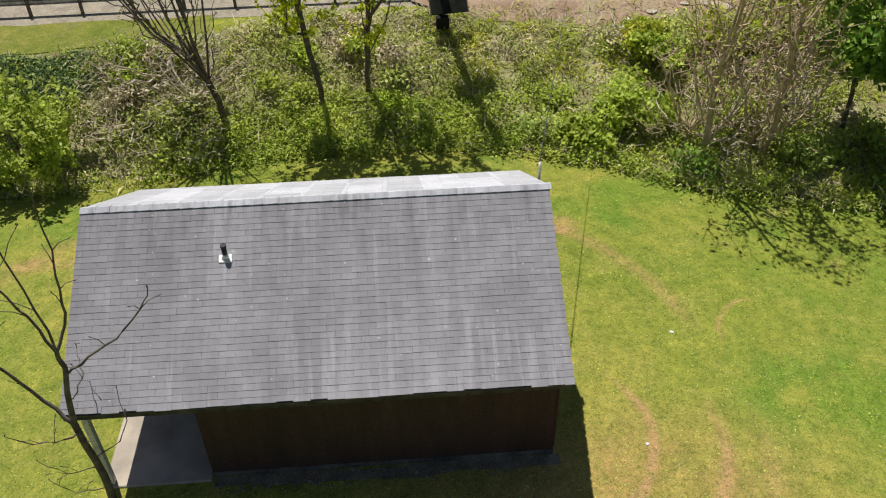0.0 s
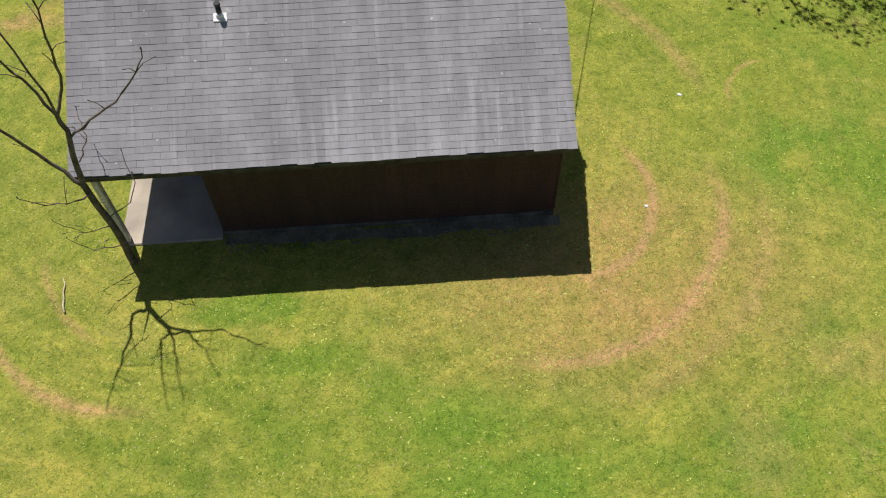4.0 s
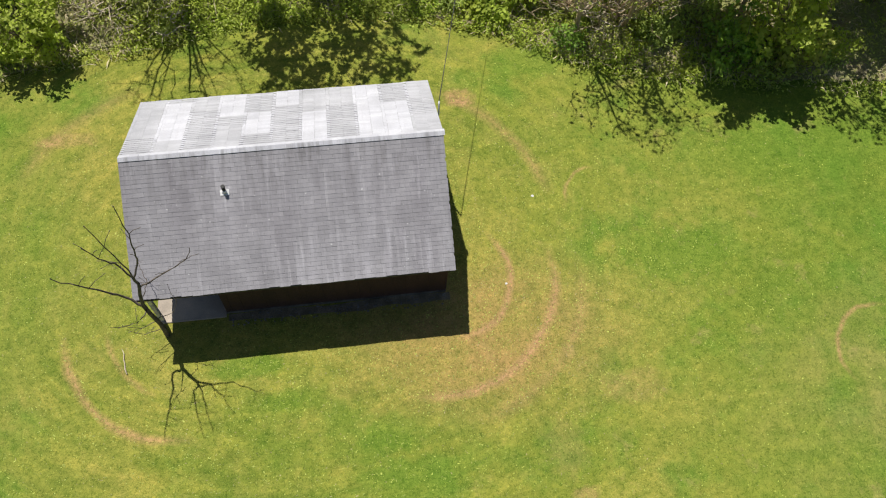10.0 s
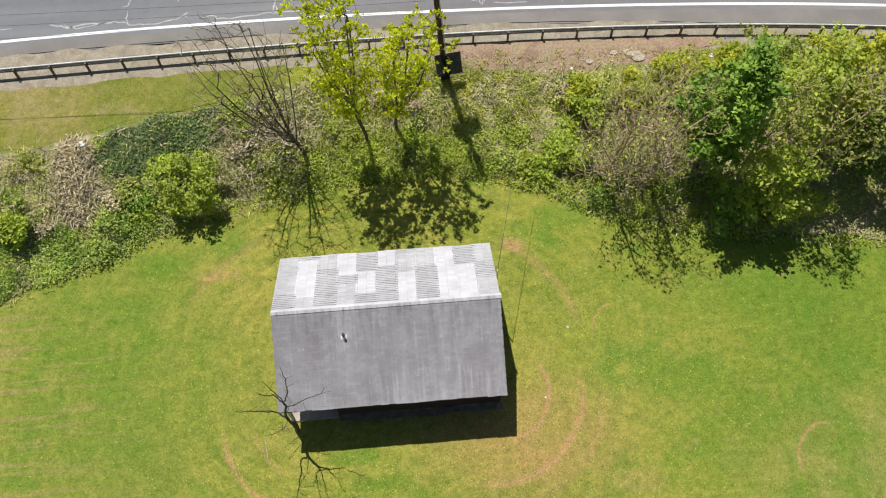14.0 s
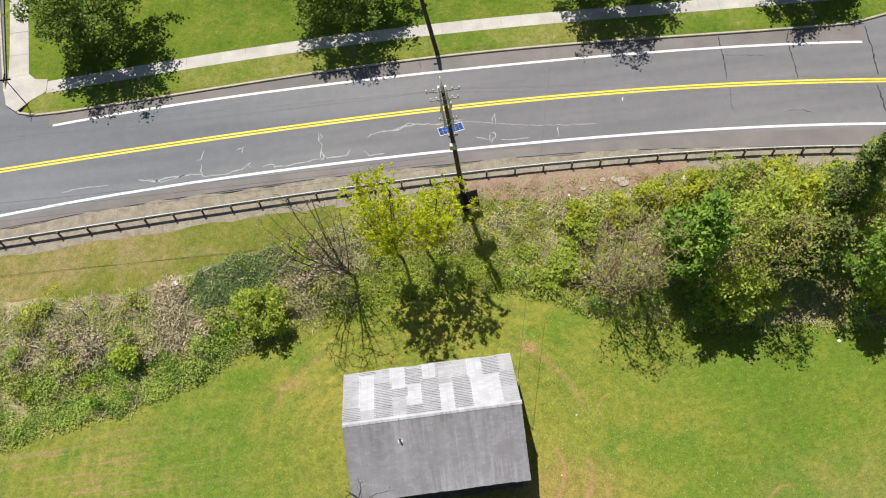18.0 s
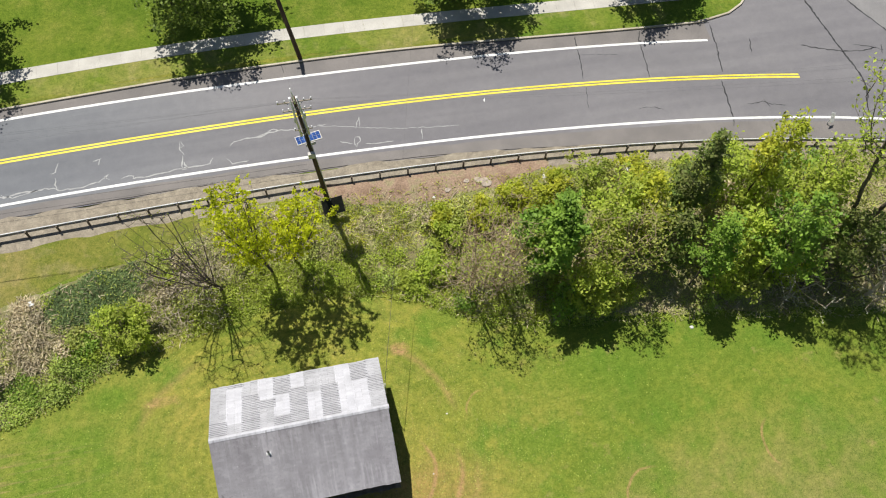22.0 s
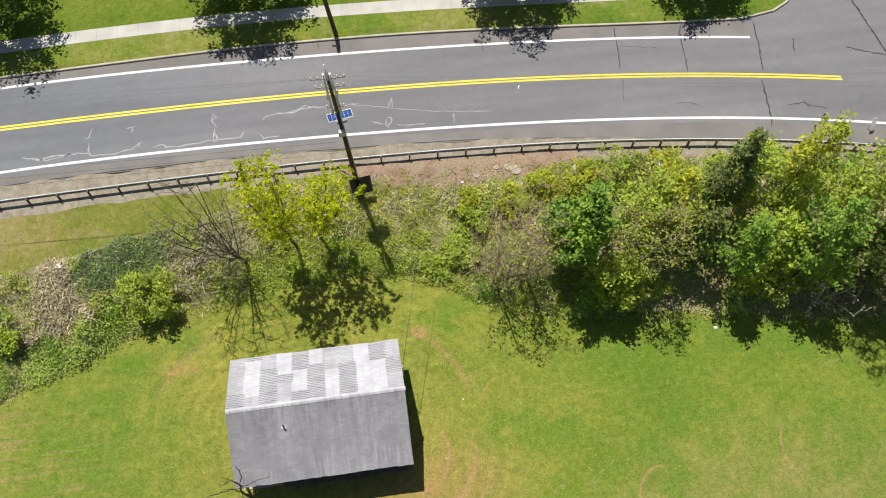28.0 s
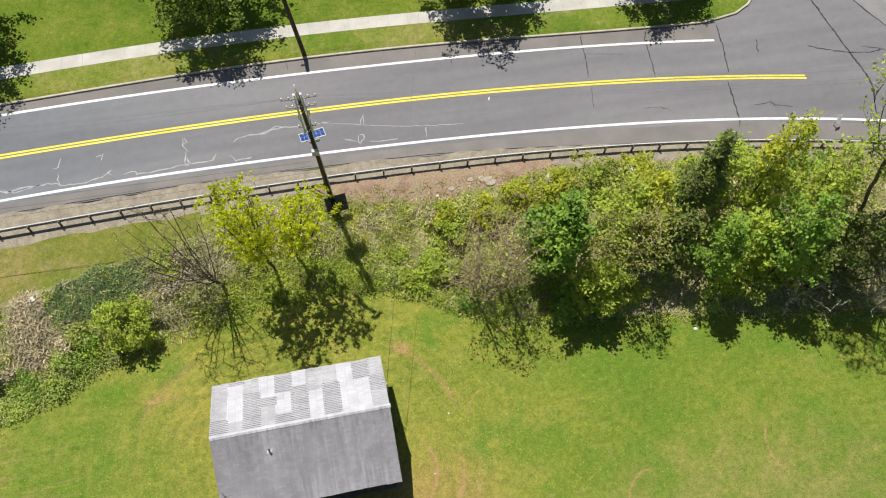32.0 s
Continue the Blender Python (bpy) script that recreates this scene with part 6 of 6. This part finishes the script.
tufts(9000, 3, -3, 9, 6, 202, 0.03, CLIPPING, "dry clippings lying in the mown grass")


# ---- cracks, patches and litter ----
def crack(pts, width, material, name, label, seed):
    """A wandering crack on the asphalt, as a thin raised ribbon of sealant or worn edge."""
    rng = random.Random(seed)
    line = []
    for (x0, y0), (x1, y1) in zip(pts, pts[1:]):
        n = max(2, int(math.hypot(x1 - x0, y1 - y0) / 0.22))
        for i in range(n):
            t = i / n
            line.append((x0 + (x1 - x0) * t + rng.uniform(-1, 1) * 0.05, y0 + (y1 - y0) * t + rng.uniform(-1, 1) * 0.05))
    line.append(pts[-1])
    verts, faces = [], []
    for i, (x, y) in enumerate(line):
        a, b = line[max(0, i - 1)], line[min(len(line) - 1, i + 1)]
        d = Vector((b[0] - a[0], b[1] - a[1], 0)).normalized()
        w = width * rng.uniform(0.5, 1.3) * (0.4 if i in (0, len(line) - 1) else 1)
        verts += [(x - d.y * w / 2, y + d.x * w / 2, ROAD_Z + 0.004), (x + d.y * w / 2, y - d.x * w / 2, ROAD_Z + 0.004)]
        if i:
            faces.append((2 * i - 2, 2 * i - 1, 2 * i + 1, 2 * i))
    return tagged(new(name, mesh_of(name, verts, faces, material)), label, "road crack", kind="structure")


PALE_LABEL, TAR_LABEL = "pale weathered crack in the asphalt", "dark tar-sealed crack across the asphalt"
pale = 900


def pale_crack(*pts, width=0.07):
    global pale
    pale += 1
    crack(list(pts), width, PALE_CRACK, "pale_crack", PALE_LABEL, pale)


def tar_crack(*pts, width=0.075):
    global pale
    pale += 1
    crack(list(pts), width, SEALED, "sealed_crack", TAR_LABEL, pale)


pale_crack((-18.6, 20.2), (-17.5, 19.85), (-16.4, 20.1), (-15.6, 20.0), (-14.9, 20.1), (-14.1, 19.9), width=0.10)
pale_crack((-17.8, 20.1), (-17.0, 19.75), (-16.1, 19.9), (-15.3, 20.05))
pale_crack((-14.1, 19.9), (-13.9, 19.75), (-12.4, 19.75), (-11.3, 19.95), (-10.7, 20.4), width=0.09)
pale_crack((-10.7, 20.4), (-11.0, 20.25), (-10.6, 20.0), width=0.05)
pale_crack((-14.1, 19.9), (-14.2, 20.3), (-14.2, 20.8))
pale_crack((-14.5, 21.15), (-14.2, 21.3), (-14.0, 22.0))
pale_crack((-11.7, 21.7), (-11.1, 21.8))
pale_crack((-11.2, 21.8), (-11.3, 21.3))
pale_crack((-23.97, 19.95), (-22.53, 20.11), (-20.69, 20.06))
pale_crack((-9.9, 19.9), (-9.3, 20.1), (-9.0, 20.0), (-9.1, 19.8), (-8.3, 19.75), (-6.8, 19.85), (-5.8, 20.0), (-4.7, 19.95), (-3.9, 20.05), (-3.6, 20.45), width=0.09)
pale_crack((-5.8, 22.2), (-5.8, 21.6), (-5.7, 21.3), (-5.5, 21.0))
pale_crack((-5.7, 22.2), (-5.5, 21.8), (-5.8, 21.6), width=0.05)
pale_crack((-5.6, 21.0), (-5.8, 20.2), (-5.7, 19.85), (-5.4, 20.0), (-5.6, 20.5), width=0.09)
pale_crack((-2.7, 20.2), (-2.3, 19.7), (-1.2, 19.75), width=0.08)
pale_crack((-2.3, 21.2), (-2.1, 21.5), (-1.3, 21.6), (-0.2, 21.55), (0.5, 21.8), (1.3, 21.85), (2.76, 21.65), (4.43, 21.78), width=0.09)
pale_crack((-0.4, 21.6), (0.3, 21.85), (0.7, 22.1), (1.3, 21.85))
pale_crack((6.47, 21.02), (6.89, 21.99))
pale_crack((6.85, 21.95), (6.82, 20.96), width=0.05)
pale_crack((6.3, 20.29), (6.65, 20.33), (6.6, 19.93), (6.3, 19.54), (6.2, 19.96), (6.3, 20.29))
pale_crack((5.21, 20.19), (6.13, 19.77))
pale_crack((6.93, 19.66), (7.7, 19.5), (8.98, 19.5))
pale_crack((3.79, 21.75), (5.12, 21.48), (7.1, 21.01), (9.43, 20.49), (11.46, 20.21), (13.85, 19.97), width=0.045)
pale_crack((11.1, 20.17), (10.99, 19.3), width=0.08)
crack([(16.14, 21.97), (16.06, 21.62)], 0.13, WHITE_LINE, "survey_mark", "short white painted mark on the asphalt", 990)
tar_crack((24.29, 26.3), (24.08, 24.45), (23.78, 22.3))
tar_crack((29.4, 26.0), (29.0, 25.11), (28.9, 22.73), (28.73, 21.5))
tar_crack((34.96, 25.5), (34.77, 23.25), (34.37, 21.0), width=0.10)
tar_crack((33.98, 20.3), (33.83, 18.47), (33.72, 17.01), (33.45, 16.2), width=0.10)
tar_crack((37.57, 23.67), (37.23, 22.38))
tar_crack((43.0, 30.5), (43.4, 26.55), (43.7, 24.66), (44.04, 22.55), (44.38, 20.49), (44.72, 18.97), (44.57, 17.33), (44.13, 16.4), width=0.14)
tar_crack((45.2, 29.5), (46.8, 25.91), (47.52, 24.45), (48.45, 22.72), (49.15, 21.06), width=0.11)
tar_crack((41.27, 22.34), (42.8, 21.69), (44.26, 21.16), (45.87, 20.95), (47.0, 21.07), width=0.10)
tar_crack((45.34, 21.65), (46.47, 21.33), (47.48, 20.73), width=0.06)
tar_crack((47.57, 21.36), (47.25, 20.43), width=0.06)
tar_crack((50.8, 25.2), (50.31, 23.65), (49.12, 20.81), width=0.08)
tar_crack((24.21, 24.5), (27.02, 24.0), width=0.03)
tar_crack((35.21, 17.83), (36.4, 17.86), (36.91, 17.5), (37.98, 17.22), width=0.06)
tar_crack((36.48, 18.1), (36.74, 17.32), width=0.05)
tar_crack((26.98, 18.93), (28.03, 18.91), (28.87, 18.54), width=0.05)
tar_crack((23.86, 21.87), (23.45, 19.67), width=0.035)
tar_crack((17.5, 26.2), (17.3, 24.2), width=0.03)
tar_crack((2.0, 27.6), (2.1, 26.8), width=0.04)


def scrap(x, y, z, s, seed, name, label, category, material, flat=0.5):
    """A small crumpled or chipped lump."""
    rng = random.Random(seed)
    bm = bmesh.new()
    r = bmesh.ops.create_icosphere(bm, subdivisions=2, radius=s)
    for v in r["verts"]:
        k = 1 + 0.35 * noise.noise(v.co * (2.2 / s) + Vector((seed, 0, 0)))
        v.co = Vector((v.co.x * k * rng.uniform(.97, 1.03) * 1.2, v.co.y * k, max(v.co.z * k * flat, -s * 0.15)))
    me = bpy.data.meshes.new(name)
    bm.to_mesh(me)
    bm.free()
    me.materials.append(material)
    ob = tagged(new(name, me), label, category)
    ob.location = (x, y, z)


PAPER = mottled("white_litter", (0.62, 0.62, 0.60), (0.80, 0.80, 0.78), 5, 30, 0.7)
LIT = "scrap of white litter lying on the ground"
scrap(-15.78, 11.67, 2.52, 0.20, 1, "litter", "crumpled white litter at the top of the bank", "litter", PAPER)
scrap(-25.7, 10.2, ground_z(-25.7, 10.2) + 0.15, 0.14, 2, "litter", "crumpled white litter on the brushy bank", "litter", PAPER)
scrap(10.6, 14.1, ground_z(10.6, 14.1) + 0.10, 0.14, 3, "litter", "white litter caught in the brush", "litter", PAPER, 0.5)
scrap(10.85, 14.55, ground_z(10.85, 14.55) + 0.10, 0.09, 13, "litter", "white litter caught in the brush", "litter", PAPER, 0.5)
scrap(18.75, 14.67, ground_z(18.75, 14.67) + 0.05, 0.17, 4, "litter", LIT, "litter", PAPER)
scrap(24.7, 14.15, ground_z(24.7, 14.15) + 0.05, 0.15, 5, "litter", LIT, "litter", PAPER)
scrap(-7.6, 13.06, 2.52, 0.12, 6, "litter", LIT, "litter", PAPER)
scrap(26.2, 2.73, 0.03, 0.11, 7, "litter", "scrap of white litter on the lawn", "litter", PAPER)
scrap(8.79, 0.22, 0.01, 0.05, 8, "pebble", "small pale pebble on the lawn", "stone", PAPER)
scrap(7.2, -3.3, 0.01, 0.04, 9, "pebble", "small pale pebble on the worn track", "stone", PAPER)
scrap(14.6, 15.0, ground_z(14.6, 15.0) + 0.10, 0.38, 10, "rock", "flat pale rock on the bare clay", "rock", ROCK, 0.16)
scrap(14.1, 15.25, ground_z(14.1, 15.25) + 0.10, 0.22, 14, "rock", "flat pale rock on the bare clay", "rock", ROCK, 0.18)
scrap(13.3, 15.3, ground_z(13.3, 15.3) + 0.10, 0.17, 11, "rock", "flat pale rock on the bare clay", "rock", ROCK, 0.2)
scrap(11.9, 14.9, ground_z(11.9, 14.9) + 0.10, 0.18, 12, "rock", "flat pale rock on the bare clay", "rock", ROCK, 0.2)


def stick(x, y, z, length, turn, seed, label="pale broken stick lying on the lawn"):
    rng = random.Random(seed)
    bm = bmesh.new()
    pts = [Vector((length * (i / 5 - .5), rng.uniform(-.03, .03), 0.03 + rng.uniform(0, .02))) for i in range(6)]
    tube(bm, pts, [0.022, 0.024, 0.022, 0.018, 0.014, 0.008], 6)
    me = bpy.data.meshes.new("stick")
    bm.to_mesh(me)
    bm.free()
    me.materials.append(PALE_TWIG)
    ob = tagged(new("stick", me), label, "stick")
    ob.matrix_basis = pose(x, y, z, 0, 0, turn)


stick(-6.2, -4.75, 0, 0.95, 100, 1)
for sx, sy, sl, st in ((11.2, 14.1, 2.2, 60), (12.3, 14.5, 1.8, 42), (10.3, 14.6, 1.4, 85)):
    stick(sx, sy, ground_z(sx, sy) + 0.12, sl, st, 2, "pale dead branch lying on the bare clay")


def delineator():
    x, y = 40.3, 15.1
    root = thing("road_delineator", x, y, ROAD_Z, "white road delineator post behind the guard rail", "road marker")
    part("post", cube(-0.03, 0.03, -0.02, 0.02, -0.2, 0.9, 0.005), GALV, root)
    lean = Matrix.Translation((0.05, -0.03, 0.8)) @ Matrix.Rotation(radians(14), 4, "Y") @ Matrix.Rotation(radians(-38), 4, "X")
    part("marker_plate", box(bmesh.new(), -0.19, 0.19, -0.014, 0.0, -0.38, 0.38, 0.01, lean), PAPER, root, "leaning white plate")



delineator()
